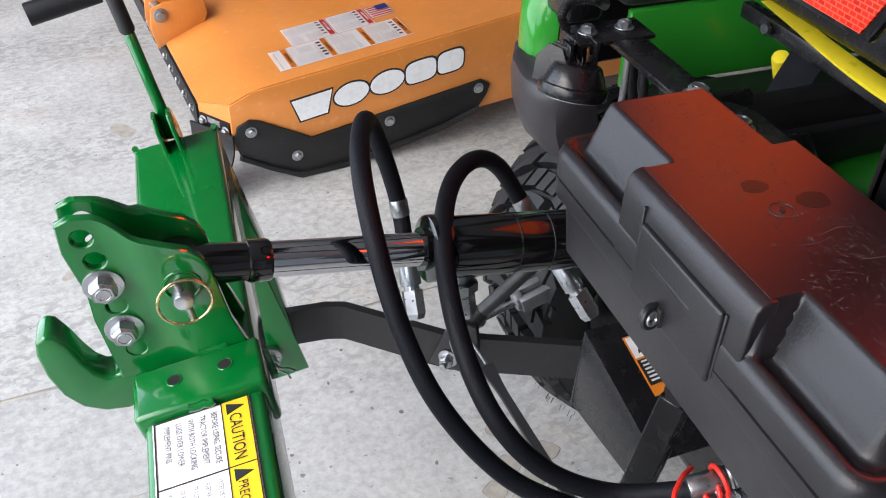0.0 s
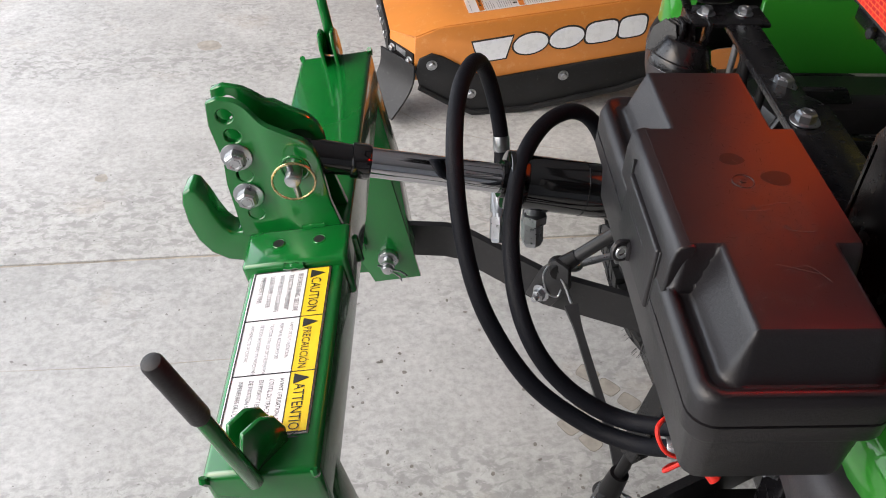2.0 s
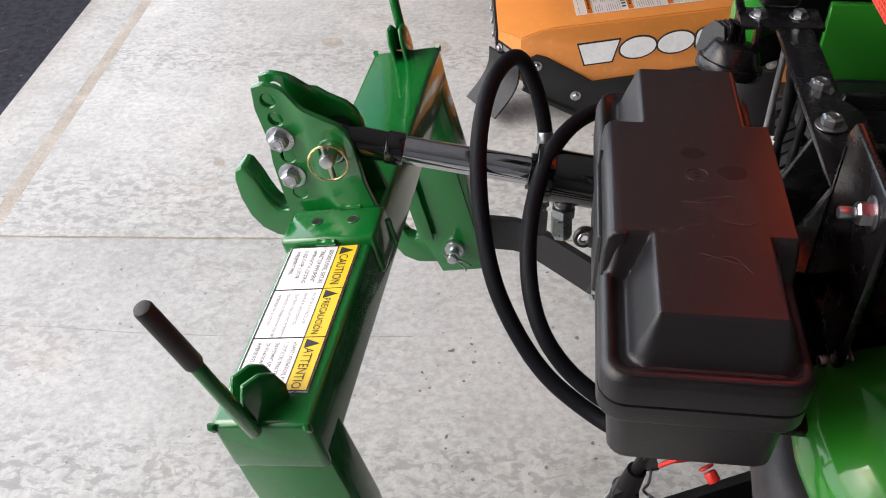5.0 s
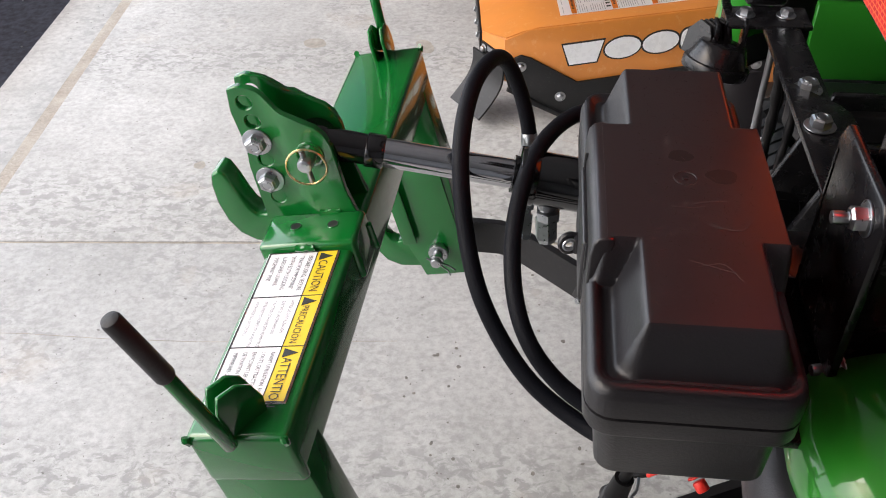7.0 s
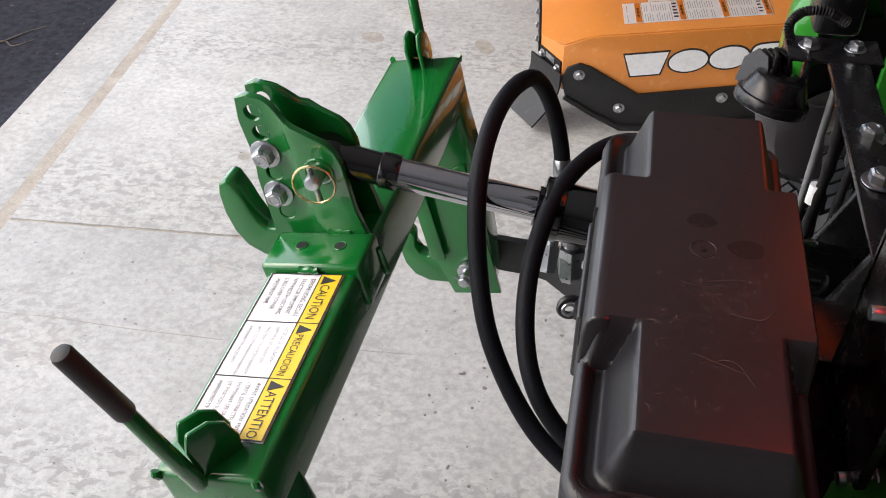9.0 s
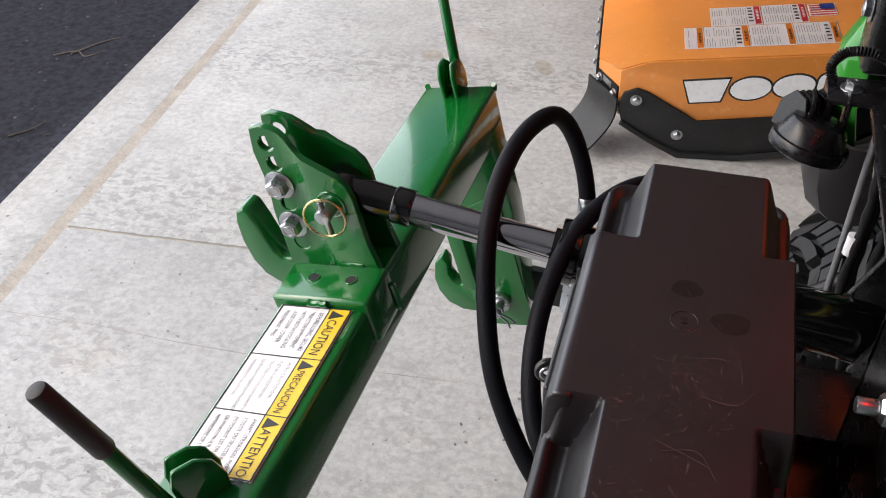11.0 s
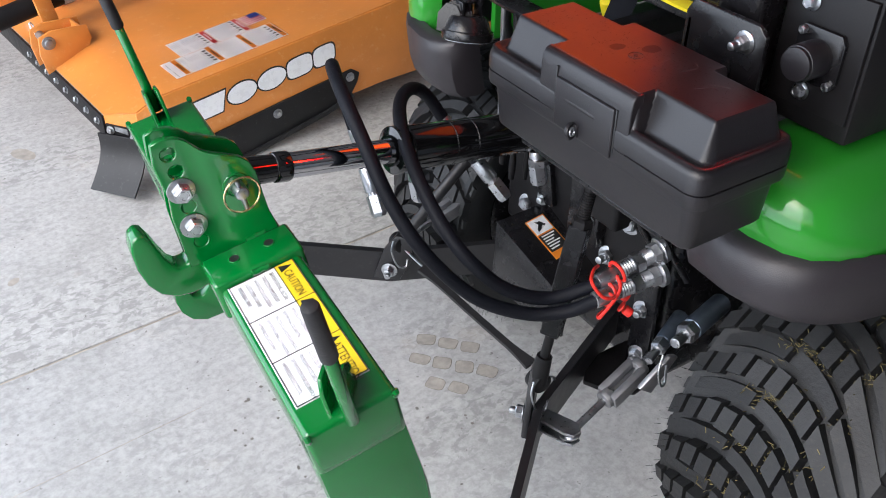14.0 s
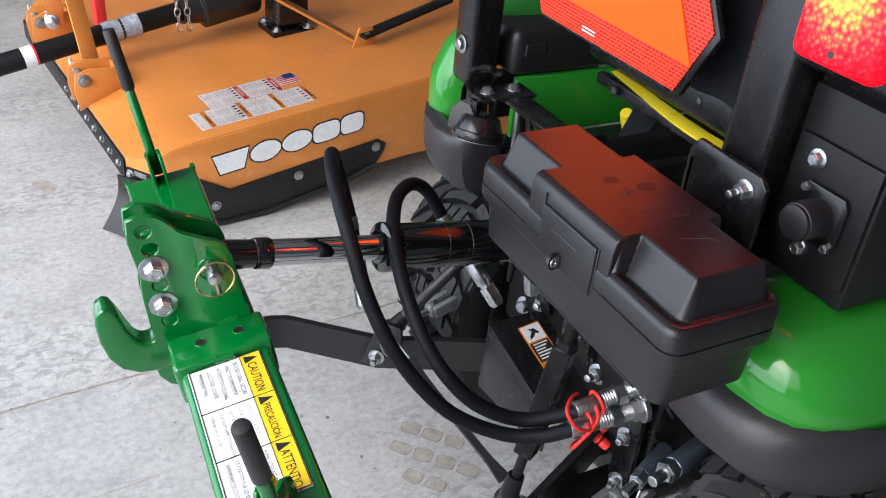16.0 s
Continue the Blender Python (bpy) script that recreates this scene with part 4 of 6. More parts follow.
    merge(body, rod(e0 + f * 0.31, e0 + f * 0.38, 0.0165, cap=0.003))
    merge(body, rod(e0 + f * 0.62, e0 + f * 0.68, 0.0165, cap=0.003))
    part("buckle", body, CAST, g)
    if s < 0:
        part("clevis", merge(prism([(0.505, 0.022), (0.530, 0.030), (0.562, -0.040), (0.556, -0.056), (0.538, -0.058), (0.528, -0.046)], e0.z - 0.014, e0.z - 0.008, "z", 0.0015), prism([(0.505, 0.022), (0.530, 0.030), (0.562, -0.040), (0.556, -0.056), (0.538, -0.058), (0.528, -0.046)], e0.z + 0.008, e0.z + 0.014, "z", 0.0015)), ZINC, g, "bright zinc clevis")
    th = rod(e0 + f * 0.34, e0 + f * 0.92, 0.006)
    for k in range(9):
        merge(th, ring(e0 + f * (0.69 + 0.02 * k), f, 0.0066, 0.0012, 12))
    part("threaded_bar", th, ZINC, g)
    part("fork_end", merge(rod(e0 + f * 0.86, e0 + f * 1.0, 0.011, cap=0.002), disc(e1 + Vector((0, -0.012, 0)), (0, 1, 0), 0.014, 0.024, cap=0.002)), CAST, g)
    return a


lower_link(1)
lower_link(-1)


def check_strap():
    s = thing("rubber_strap", "narrow black rubber strap hooked across the two lower links", "strap")
    a, b = Vector((0.548, 0.458, 0.372)), Vector((0.575, 0.075, 0.355))
    m = (a + b) / 2 + Vector((0, 0, -0.004))
    path = spline([a + Vector((0, -0.03, -0.004)), m, b + Vector((0, 0.03, 0))], 8)
    bm = fresh()
    rows = []
    for k, p in enumerate(path):
        w = 0.0062 + 0.005 * max(0, 1 - min(k, len(path) - 1 - k) / 2.5)
        rows.append([bm.verts.new(p + Vector((w * e, 0, 0.003 * f + 0.25 * w * e))) for e, f in ((-1, -1), (1, -1), (1, 1), (-1, 1))])
    for p, q in zip(rows, rows[1:]):
        for k in range(4):
            bm.faces.new((p[k - 1], p[k], q[k], q[k - 1]))
    bm.faces.new(rows[0]), bm.faces.new(rows[-1])
    part("band", bm, GRIP, s)
    for p, e in ((a, 1), (b, -1)):
        part("wire_hook", sweep(spline([p + Vector((0, -0.028 * e, 0)), p + Vector((-0.006, 0, 0.008)), p + Vector((-0.016, 0.022 * e, 0.024)), p + Vector((-0.008, 0.036 * e, 0.03)), p + Vector((0.004, 0.03 * e, 0.012))], 6), 0.0024, 8), ZINC, s, "bent zinc wire hook")


check_strap()


# ---- tractor ----
def soft_box(lo, hi, r, seg=5):
    return box(lo, hi, r, seg=seg)


def tire(parent, y0, y1, cx=0.965, cz=0.33, R=0.33):
    """A lugged tire: carcass, and bars that run from the middle out to the shoulders, turned back."""
    mid, half = (y0 + y1) / 2, (y1 - y0) / 2
    prof = [(0.62, -0.80), (0.74, -0.96), (0.84, -1.0), (0.92, -0.93), (0.92, -0.72), (0.928, -0.3), (0.93, 0.0), (0.928, 0.3), (0.92, 0.72), (0.92, 0.93), (0.84, 1.0), (0.74, 0.96), (0.62, 0.80)]
    bm = fresh()
    n = 72
    rings = [[bm.verts.new((cx + R * f * math.cos(a), mid + half * w, cz + R * f * math.sin(a))) for f, w in prof] for a in (k * math.tau / n for k in range(n))]
    for k in range(n):
        a, b = rings[k - 1], rings[k]
        for j in range(len(prof) - 1):
            bm.faces.new((a[j], a[j + 1], b[j + 1], b[j]))
    w = thing_part("wheel", parent)
    part("carcass", bm, RUBBER, w, "muddy black tire")

    def block(pts_a, h0, h1):
        """A lug between angle/width corners: pts (angle, width) outline lofted from radius h0 to h1."""
        b = fresh()
        lo = [b.verts.new((cx + R * h0(wd) * math.cos(a), mid + half * wd, cz + R * h0(wd) * math.sin(a))) for a, wd in pts_a]
        ca = sum(a for a, _ in pts_a) / len(pts_a)
        cw = sum(v for _, v in pts_a) / len(pts_a)
        hi = [b.verts.new((cx + R * h1(wd) * math.cos(ca + 0.93 * (a - ca)), mid + half * (cw + 0.95 * (wd - cw)), cz + R * h1(wd) * math.sin(ca + 0.93 * (a - ca)))) for a, wd in pts_a]
        b.faces.new(hi)
        for k in range(len(lo)):
            b.faces.new((lo[k - 1], lo[k], hi[k], hi[k - 1]))
        return b

    base = lambda wd: 0.925 - 0.05 * max(0, abs(wd) - 0.6) / 0.4
    top = lambda wd: 1.0 - 0.075 * max(0, abs(wd) - 0.55) / 0.45
    low_top = lambda wd: 0.972 - 0.075 * max(0, abs(wd) - 0.55) / 0.45
    inner = 1 if mid < 0.2 else -1
    rows = 24
    step = math.tau / rows
    # each row sweeps from the inner shoulder round to the outer one: a line of blocks and a long bar behind it
    curve = lambda q: 4.6 * step * (q - 0.40) ** 2
    for k in range(rows):
        a0 = k * step
        for j in range(7):
            q0, q1 = 0.006 + j * 0.095, 0.006 + j * 0.095 + 0.076
            tilt = 0.05 * step * (j % 2)
            pts = [(a0 + curve(q) + f * step + tilt, inner * (1 - 2 * q)) for q, f in ((q0, 0.02), (q1, 0.02), (q1, 0.48), (q0, 0.47))]
            part("lug", block(pts, base, top), RUBBER, w)
        for lo, hi in ((0.0, 0.38), (0.41, 0.70), (0.72, 0.99)):
            cut = [lo + (hi - lo) * n / 5 for n in range(6)]
            pts = [(a0 + curve(q) + 0.60 * step, inner * (1 - 2 * q)) for q in cut] + [(a0 + curve(q) + 0.88 * step, inner * (1 - 2 * q)) for q in reversed(cut)]
            bar = block(pts, base, low_top if lo < 0.4 else top)
            part("tread_bar", bar, RUBBER, w)
        q0, q1 = 0.665, 0.99
        pts = [(a0 + curve(q) + f * step, inner * (1 - 2 * q)) for q, f in ((q0, 0.02), (q1, 0.0), (q1, 0.42), (q0, 0.44))]
        part("shoulder_lug", block(pts, base, top), RUBBER, w)
    # moulding whiskers along the inner shoulder
    hairs = fresh()
    hr = random.Random(int(1000 * y1))
    for k in range(160):
        a = hr.uniform(0, math.tau)
        p = Vector((cx + R * 0.965 * math.cos(a), mid + inner * half * hr.uniform(0.8, 0.98), cz + R * 0.965 * math.sin(a)))
        merge(hairs, rod(p, p + Vector((0.010 * math.cos(a), inner * 0.006, 0.010 * math.sin(a))), 0.0006, 0.0003, seg=4)) if k < 90 else None
    tagged(part("whiskers", hairs, RUBBER, w), kind="stuff")
    rim = sweep([(cx + R * 0.60 * math.cos(a), mid + half * 0.1, cz + R * 0.60 * math.sin(a)) for a in (k * math.tau / 40 for k in range(40))], R * 0.03, 8, True)
    merge(rim, rod((cx, mid - half * 0.8, cz), (cx, mid + half * 0.8, cz), R * 0.615, seg=40, cap=0.01))
    part("rim", rim, BLACK_PAINT, w)
    out = -1 if mid < 0.2 else 1
    part("rim_disc", rod((cx, mid + out * half * 0.55, cz), (cx, mid + out * half * 0.82, cz), R * 0.618, seg=40, cap=0.012), YELLOW_TRIM, w, "yellow steel rim")


def thing_part(name, parent):
    ob = new(name)
    ob.empty_display_size = 0.05
    ob.parent = parent
    return ob


def grass_tufts():
    """Clippings that stick in the tread of the nearer tire."""
    rnd = random.Random(5)
    bm = fresh()
    for k in range(1500):
        a = radians(rnd.uniform(95, 205))
        c = rnd.choice((0.0, 0.1, -0.05, 0.3, -0.4))
        w = c + rnd.gauss(0, 0.10)
        a = radians(round(math.degrees(a) / 15) * 15 + 7 + 9 * c + rnd.gauss(0, 2.5))
        R = 0.33 * rnd.uniform(0.94, 0.99)
        p = Vector((0.965 + R * math.cos(a), -0.285 + 0.15 * w, 0.33 + R * math.sin(a)))
        d = Vector((rnd.gauss(0, 1), rnd.gauss(0, 1), rnd.gauss(0, 1))).normalized() * rnd.uniform(0.0015, 0.006)
        o = d.orthogonal().normalized() * 0.0006
        bm.faces.new([bm.verts.new(q) for q in (p - d - o, p + d - o, p + d + o, p - d + o)])
    me = bpy.data.meshes.new("grass_clippings")
    bm.to_mesh(me)
    bm.free()
    me.materials.append(surface("dry_grass", (0.13, 0.105, 0.04), 0.9, vary=0.5, scale=90))
    return me


def thicken(bm, depth):
    """Gives an open sheet a second layer, depth below its normals, and closes its border."""
    bm.normal_update()
    top, rim = bm.faces[:], [e for e in bm.edges if len(e.link_faces) == 1]
    under = {v: bm.verts.new(v.co - v.normal * depth) for v in bm.verts[:]}
    for f in top:
        bm.faces.new([under[v] for v in reversed(f.verts)])
    for e in rim:
        loop_edge = e.link_loops[0]
        a, b = loop_edge.vert, loop_edge.link_loop_next.vert
        bm.faces.new((b, a, under[a], under[b]))


def work_lamp(t):
    """The rear work lamp under its bracket: finned round body, bezel, lens, yoke and corrugated cable."""
    lamp = thing_part("work_lamp", t)
    face, axis = Vector((0.634, 0.416, 0.830)), Vector((-0.22, -0.18, -1)).normalized()
    back = face - axis * 0.040
    part("lamp_body", merge(rod(back, face - axis * 0.012, 0.030, 0.042, seg=32, cap=0.003), rod(face - axis * 0.016, face, 0.0445, seg=32, cap=0.003)), BLACK_PAINT, lamp)
    part("lens", rod(face - axis * 0.002, face + axis * 0.0015, 0.0385, seg=32), LENS_GLASS, lamp, "clear ribbed lens")
    for k in range(5):
        o = Vector((-0.030 + 0.0066 * k, 0.016 + 0.002 * k, 0))
        f = prism([(-0.020, 0.0), (0.020, 0.0), (0.022, 0.026), (0.012, 0.044), (-0.006, 0.047), (-0.020, 0.030)], -0.0015, 0.0015, "x", 0)
        bmesh.ops.transform(f, matrix=Matrix.Translation(face - axis * 0.014 + o) @ frame_for(-axis).to_4x4() @ Matrix.Rotation(radians(90), 4, "Z"), verts=f.verts)
        part("cooling_fin", f, BLACK_PAINT, lamp)
    hinge = Vector((0.650, 0.436, 0.872))
    for e in (-1, 1):
        part("yoke_ear", prism([(-0.012, -0.022), (0.012, -0.022), (0.012, 0.020), (-0.012, 0.020)], -0.0025, 0.0025, "x", 0.001), BLACK_PAINT, lamp).matrix_local = Matrix.Translation(hinge + Vector((0.018 * e, 0, 0)))
    bolt(hinge + Vector((-0.021, 0, -0.008)), (-1, -0.1, 0), 0.008, 0.008, lamp)
    cable = sweep(spline([(0.652, 0.480, 0.885), (0.648, 0.49, 0.902), (0.662, 0.50, 0.914), (0.688, 0.498, 0.917), (0.715, 0.50, 0.905)], 16), lambda u: 0.0058 + 0.0012 * math.sin(u * 190), 10)
    part("corrugated_cable", cable, BLACK_STEEL, lamp)


def tractor():
    t = thing("compact_tractor", "green compact tractor with black roll bar and yellow seat trim", "tractor")
    # fenders and their black lower guards; mirrored about the middle line
    for s in (1, -1):
        Y = lambda v: 0.247 + s * (v - 0.247)
        f = fresh()
        # rear half section in x, z lofted across the width
        drop = 0.0 if s > 0 else -0.03
        prof = [(0.702, 0.730 + drop), (0.688, 0.775), (0.690, 0.84), (0.715, 0.895), (0.765, 0.945), (0.84, 0.975), (1.0, 0.99), (1.35, 0.985)]
        if s > 0:
            prof = [(0.702, 0.730 + drop), (0.688, 0.765), (0.690, 0.795), (0.705, 0.82), (0.74, 0.835), (0.80, 0.842), (0.95, 0.845), (1.25, 0.845)]
        if s < 0:
            spans = [(0.632, 0.035), (0.642, 0.012), (0.660, 0.002), (0.690, 0.0), (0.720, 0.012), (0.752, 0.034), (0.788, 0.074), (0.815, 0.130), (0.832, 0.20)]
        if s > 0:
            spans = [(-0.072, 0.035), (-0.082, 0.012), (-0.11, 0.002), (-0.15, 0.0), (-0.195, 0.008), (-0.222, 0.024), (-0.240, 0.052), (-0.252, 0.090), (-0.260, 0.14), (-0.266, 0.22)]
        low = prof[0][1]
        rise = max(z for x, z in prof) - low
        rows = []
        for y, inset in spans:
            rows.append([f.verts.new((x + inset * (1 if x < 1.2 else 0), y, z - min(0.9 * inset, 0.7 * rise) * (z - low) / rise)) for x, z in prof])
        for a, b in zip(rows, rows[1:]):
            for k in range(len(prof) - 1):
                f.faces.new((a[k], a[k + 1], b[k + 1], b[k]))
        shift = Vector((-0.07, -0.07, 0.07)) if s > 0 else Vector((-0.034, -0.032, 0.062))
        bmesh.ops.translate(f, vec=shift if s > 0 else Vector((-0.012, -0.012, 0.005)), verts=f.verts)
        thicken(f, 0.004)
        part("fender", f, GREEN_BODY, t, "glossy green fender")
        g = fresh()
        gp = [(0.712, 0.742), (0.690, 0.738), (0.674, 0.725), (0.668, 0.70), (0.673, 0.664), (0.692, 0.645), (0.715, 0.648)]
        if s < 0:
            gp = [(0.712, 0.744), (0.694, 0.742), (0.685, 0.734), (0.683, 0.715), (0.688, 0.672), (0.698, 0.640), (0.712, 0.626), (0.730, 0.630)]
        gs = [(Y(-0.055), 0.05), (Y(-0.062), 0.022), (Y(-0.085), 0.004), (Y(-0.14), 0.0), (Y(-0.20), 0.010), (Y(-0.25), 0.036), (Y(-0.295), 0.080), (Y(-0.328), 0.140), (Y(-0.345), 0.21), (Y(-0.352), 0.30), (Y(-0.354), 0.50)]
        if s > 0:
            gs = [(-0.055, 0.05), (-0.062, 0.022), (-0.085, 0.004), (-0.14, 0.0), (-0.190, 0.008), (-0.224, 0.024), (-0.248, 0.052), (-0.266, 0.090), (-0.278, 0.14), (-0.285, 0.21), (-0.289, 0.30), (-0.291, 0.50)]
        rows = []
        for y, inset in gs:
            rows.append([g.verts.new((x + inset, y, z + drop)) for x, z in gp])
        for a, b in zip(rows, rows[1:]):
            for k in range(len(gp) - 1):
                g.faces.new((a[k], a[k + 1], b[k + 1], b[k]))
        g.faces.new(rows[0]), g.faces.new(rows[-1])
        bmesh.ops.translate(g, vec=shift, verts=g.verts)
        part("fender_guard", g, PLASTIC_SOFT, t, "black textured plastic fender guard")
        tire(t, *((-0.445, -0.125) if s > 0 else (0.50, 0.78)), 0.965 if s > 0 else 0.985)
        # inner fender wall under the seat
        w0, w1 = sorted((Y(-0.075), Y(-0.06)))
        part("inner_wall", box((0.98 if s > 0 else 0.79, w0, 0.66 if s > 0 else 0.745), (1.55, w1, 0.95 if s > 0 else 0.866), 0.004), GREEN_BODY, t)
    # moulded side console over the far inner wall; a black block paints its grab slot's shade
    part("side_console", soft_box((0.775, 0.556, 0.866), (1.5, 0.70, 0.958), 0.022, 4), PLASTIC, t, "black plastic side console")
    part("painted_grab_slot", box((0.800, 0.5535, 0.905), (0.845, 0.560, 0.930), 0.006, seg=3), INK, t)
    tagged(part("grass_clippings", bmesh.new(), RUBBER, t), kind="stuff").data = grass_tufts()
    # floor pan between the fenders, well inside
    part("green_deck", soft_box((0.86, 0.28, 0.60), (1.5, 0.58, 0.70), 0.02), GREEN_BODY, t)
    # roll bar posts
    for y, x in ((-0.105, 0.690), (0.598, 0.722)):
        part("roll_bar_post", box((x - 0.03, y - 0.034, 0.84 if y < 0 else 0.852), (x + 0.03, y + 0.034, 2.05), 0.010, seg=3), BLACK_PAINT, t, "black square roll bar post")
    part("roll_bar_top", box((0.66, -0.139, 2.0), (0.75, 0.646, 2.06), 0.010), BLACK_PAINT, t)
    # gusset plate beside the post
    part("gusset_plate", prism([(-0.048, 0.885), (-0.048, 1.035), (-0.058, 1.052), (-0.158, 1.052), (-0.170, 1.040), (-0.172, 0.885)], 0.640, 0.648, "x", 0.003), BLACK_PAINT, t)
    part("side_plate", prism([(0.640, 0.80), (0.640, 1.03), (0.70, 1.02), (0.70, 0.80)], -0.060, -0.052, "y", 0.002), BLACK_PAINT, t)
    bolt((0.640, -0.143, 1.027), (-1, 0, 0), 0.0095, 0.011, t, stud=0.012, name="nut")
    bolt((0.668, -0.112, 0.917), (-1, -0.2, 0), 0.0095, 0.010, t, stud=0.014, name="nut")
    bolt((0.655, -0.155, 0.885), (-1, -0.2, 0), 0.0095, 0.010, t, stud=0.012, name="nut")
    # cross bar with its two bolts
    bar = part("cross_bar", box((0.690, -0.06, 0.880), (0.736, 0.49, 0.889), 0.002), BLACK_PAINT, t, "flat black cross bar")
    part("bar_plate", prism([(0.685, -0.06), (0.742, -0.06), (0.750, 0.12), (0.750, 0.215), (0.740, 0.235), (0.688, 0.29)], 0.889, 0.894, "z", 0.0015), BLACK_PAINT, t)
    for p in ((0.713, 0.273, 0.8895), (0.708, 0.187, 0.8945)):
        bolt(p, (0, 0, 1), 0.0118, 0.011, t)
    part("lamp_bracket", merge(box((0.645, 0.43, 0.884), (0.752, 0.488, 0.890), 0.002), box((0.645, 0.43, 0.842), (0.651, 0.488, 0.888), 0.002)), BLACK_PAINT, t)
    for x in (0.671, 0.723):
        bolt((x, 0.462, 0.890), (0, 0, 1), 0.0088, 0.008, t)
    bolt((0.691, 0.598, 0.925), (-1, 0, 0), 0.0115, 0.009, t)
    work_lamp(t)
    for x, y, q in ((0.722, 0.43, 0.007), (0.724, 0.36, 0.0055), (0.704, 0.375, 0.0065)):
        part("wiring_conduit", sweep(spline([(x, y, 0.879), (x + 0.005, y - 0.01, 0.80), (x, y - 0.02, 0.70), (x + 0.01, y, 0.55)], 30), lambda u, q=q: q + 0.0008 * math.sin(u * 520), 10), BLACK_STEEL, t)
    part("cable_tag", rod((0.702, 0.3605, 0.735), (0.703, 0.363, 0.760), 0.0085), WHITE, t, "white cable tag")
    part("grey_rod", rod((0.70, 0.405, 0.879), (0.70, 0.40, 0.60), 0.0045), CAST, t)
    # control box with its round socket
    cb = part("control_box", box((0.697, -0.262, 0.930), (0.86, -0.142, 1.150), 0.004), BLACK_STEEL, t, "black steel control box")
    part("box_flange", prism([(-0.258, 0.955), (-0.150, 0.955), (-0.150, 1.098), (-0.258, 1.098)], 0.691, 0.698, "x", 0.002), BLACK_STEEL, cb)
    part("socket_plate", prism([(-0.232, 0.990), (-0.182, 0.990), (-0.176, 1.0), (-0.176, 1.045), (-0.182, 1.055), (-0.232, 1.055), (-0.238, 1.045), (-0.238, 1.0)], 0.684, 0.691, "x", 0.002), BLACK_PAINT, cb)
    part("socket", merge(disc((0.686, -0.207, 1.022), (-1, 0, 0), 0.0215, 0.034, cap=0.003), disc((0.654, -0.207, 1.022), (-1, 0, 0), 0.0195, 0.006, cap=0.002)), PLASTIC, cb, "round black trailer socket")
    for p in ((0.691, -0.180, 1.077), (0.691, -0.194, 0.975)):
        bolt(p, (-1, 0, 0), 0.0078, 0.008, cb)
    for p in ((0.684, -0.184, 1.048), (0.684, -0.230, 0.996)):
        bolt(p, (-1, 0, 0), 0.0055, 0.006, cb, washer=False)
    bolt((0.80, -0.205, 1.150), (0, 0, 1), 0.010, 0.008, cb)
    # tail lamp
    tail = thing_part("tail_lamp", t)
    part("housing", box((0.652, -0.268, 1.172), (0.712, -0.132, 1.335), 0.014, seg=3), BLACK_PAINT, tail)
    part("lens", box((0.630, -0.252, 1.188), (0.660, -0.148, 1.318), 0.012, seg=4), LAMP_RED, tail, "lit red ribbed lens")
    part("screw", disc((0.631, -0.200, 1.204), (-1, 0, 0), 0.004, 0.002), BLACK_PAINT, tail)
    # slow-moving-vehicle sign
    sign = thing_part("slow_vehicle_sign", t)
    outer = [(0.060, 1.044), (0.392, 1.044), (0.440, 1.138), (0.262, 1.432), (0.190, 1.432), (0.012, 1.138)]
    ctr = (0.226, 1.20)
    shrink = lambda k, pts: [(ctr[0] + k * (u - ctr[0]), ctr[1] + k * (v - ctr[1])) for u, v in pts]
    part("backing", prism(outer, 0.706, 0.718, "x", 0.004), BLACK_PAINT, sign)
    part("red_border", prism(shrink(0.955, outer), 0.7035, 0.7065, "x"), SMV_RED, sign, "red reflective border")
    part("orange_panel", prism([(0.046, 1.091), (0.406, 1.091), (0.226, 1.40)], 0.7015, 0.704, "x"), SMV_ORANGE, sign, "fluorescent orange triangle")
    part("print_block", merge(box((0.7025, 0.245, 1.060), (0.7032, 0.275, 1.062)), box((0.7025, 0.245, 1.065), (0.7032, 0.275, 1.067))), WHITE, sign)
    part("sign_bracket", box((0.718, 0.12, 1.10), (0.726, 0.33, 1.36), 0.002), BLACK_PAINT, sign)
    # seat: pan with yellow lower edge and dark cover
    seat = thing_part("seat", t)
    path = spline([(0.835, 0.05, 0.944), (0.832, 0.10, 0.942), (0.830, 0.18, 0.944), (0.832, 0.27, 0.950), (0.838, 0.35, 0.955)], 8)
    bm = fresh()
    rows = []
    for k, p in enumerate(path):
        h = 0.001 + 0.0034 * math.sin(math.pi * min(1, 1.25 * k / (len(path) - 1)) ** 0.8)
        rows.append([bm.verts.new(p + Vector(o)) for o in ((0.004, 0, -2.0 * h), (-0.004, 0, -h * 1.2), (-0.006, 0, 0.0), (0.0, 0, h * 0.6), (0.02, 0, h * 0.6), (0.02, 0, -2.0 * h))])
    for p, q in zip(rows, rows[1:]):
        for k in range(6):
            bm.faces.new((p[k - 1], p[k], q[k], q[k - 1]))
    bm.faces.new(rows[0]), bm.faces.new(rows[-1])
    part("yellow_edge", bm, YELLOW_TRIM, seat, "thin bright yellow seat edge")
    part("seat_pan", soft_box((0.838, 0.0, 0.954), (1.20, 0.43, 1.03), 0.012, 3), BLACK_PAINT, seat)
    part("pan_rail", box((0.834, 0.02, 0.922), (0.850, 0.385, 0.942), 0.003), BLACK_PAINT, seat)
    part("rail_bolt", hexhead((0.832, 0.325, 0.932), (-1, -0.2, 0.1), 0.008, 0.008), BLACK_PAINT, seat)
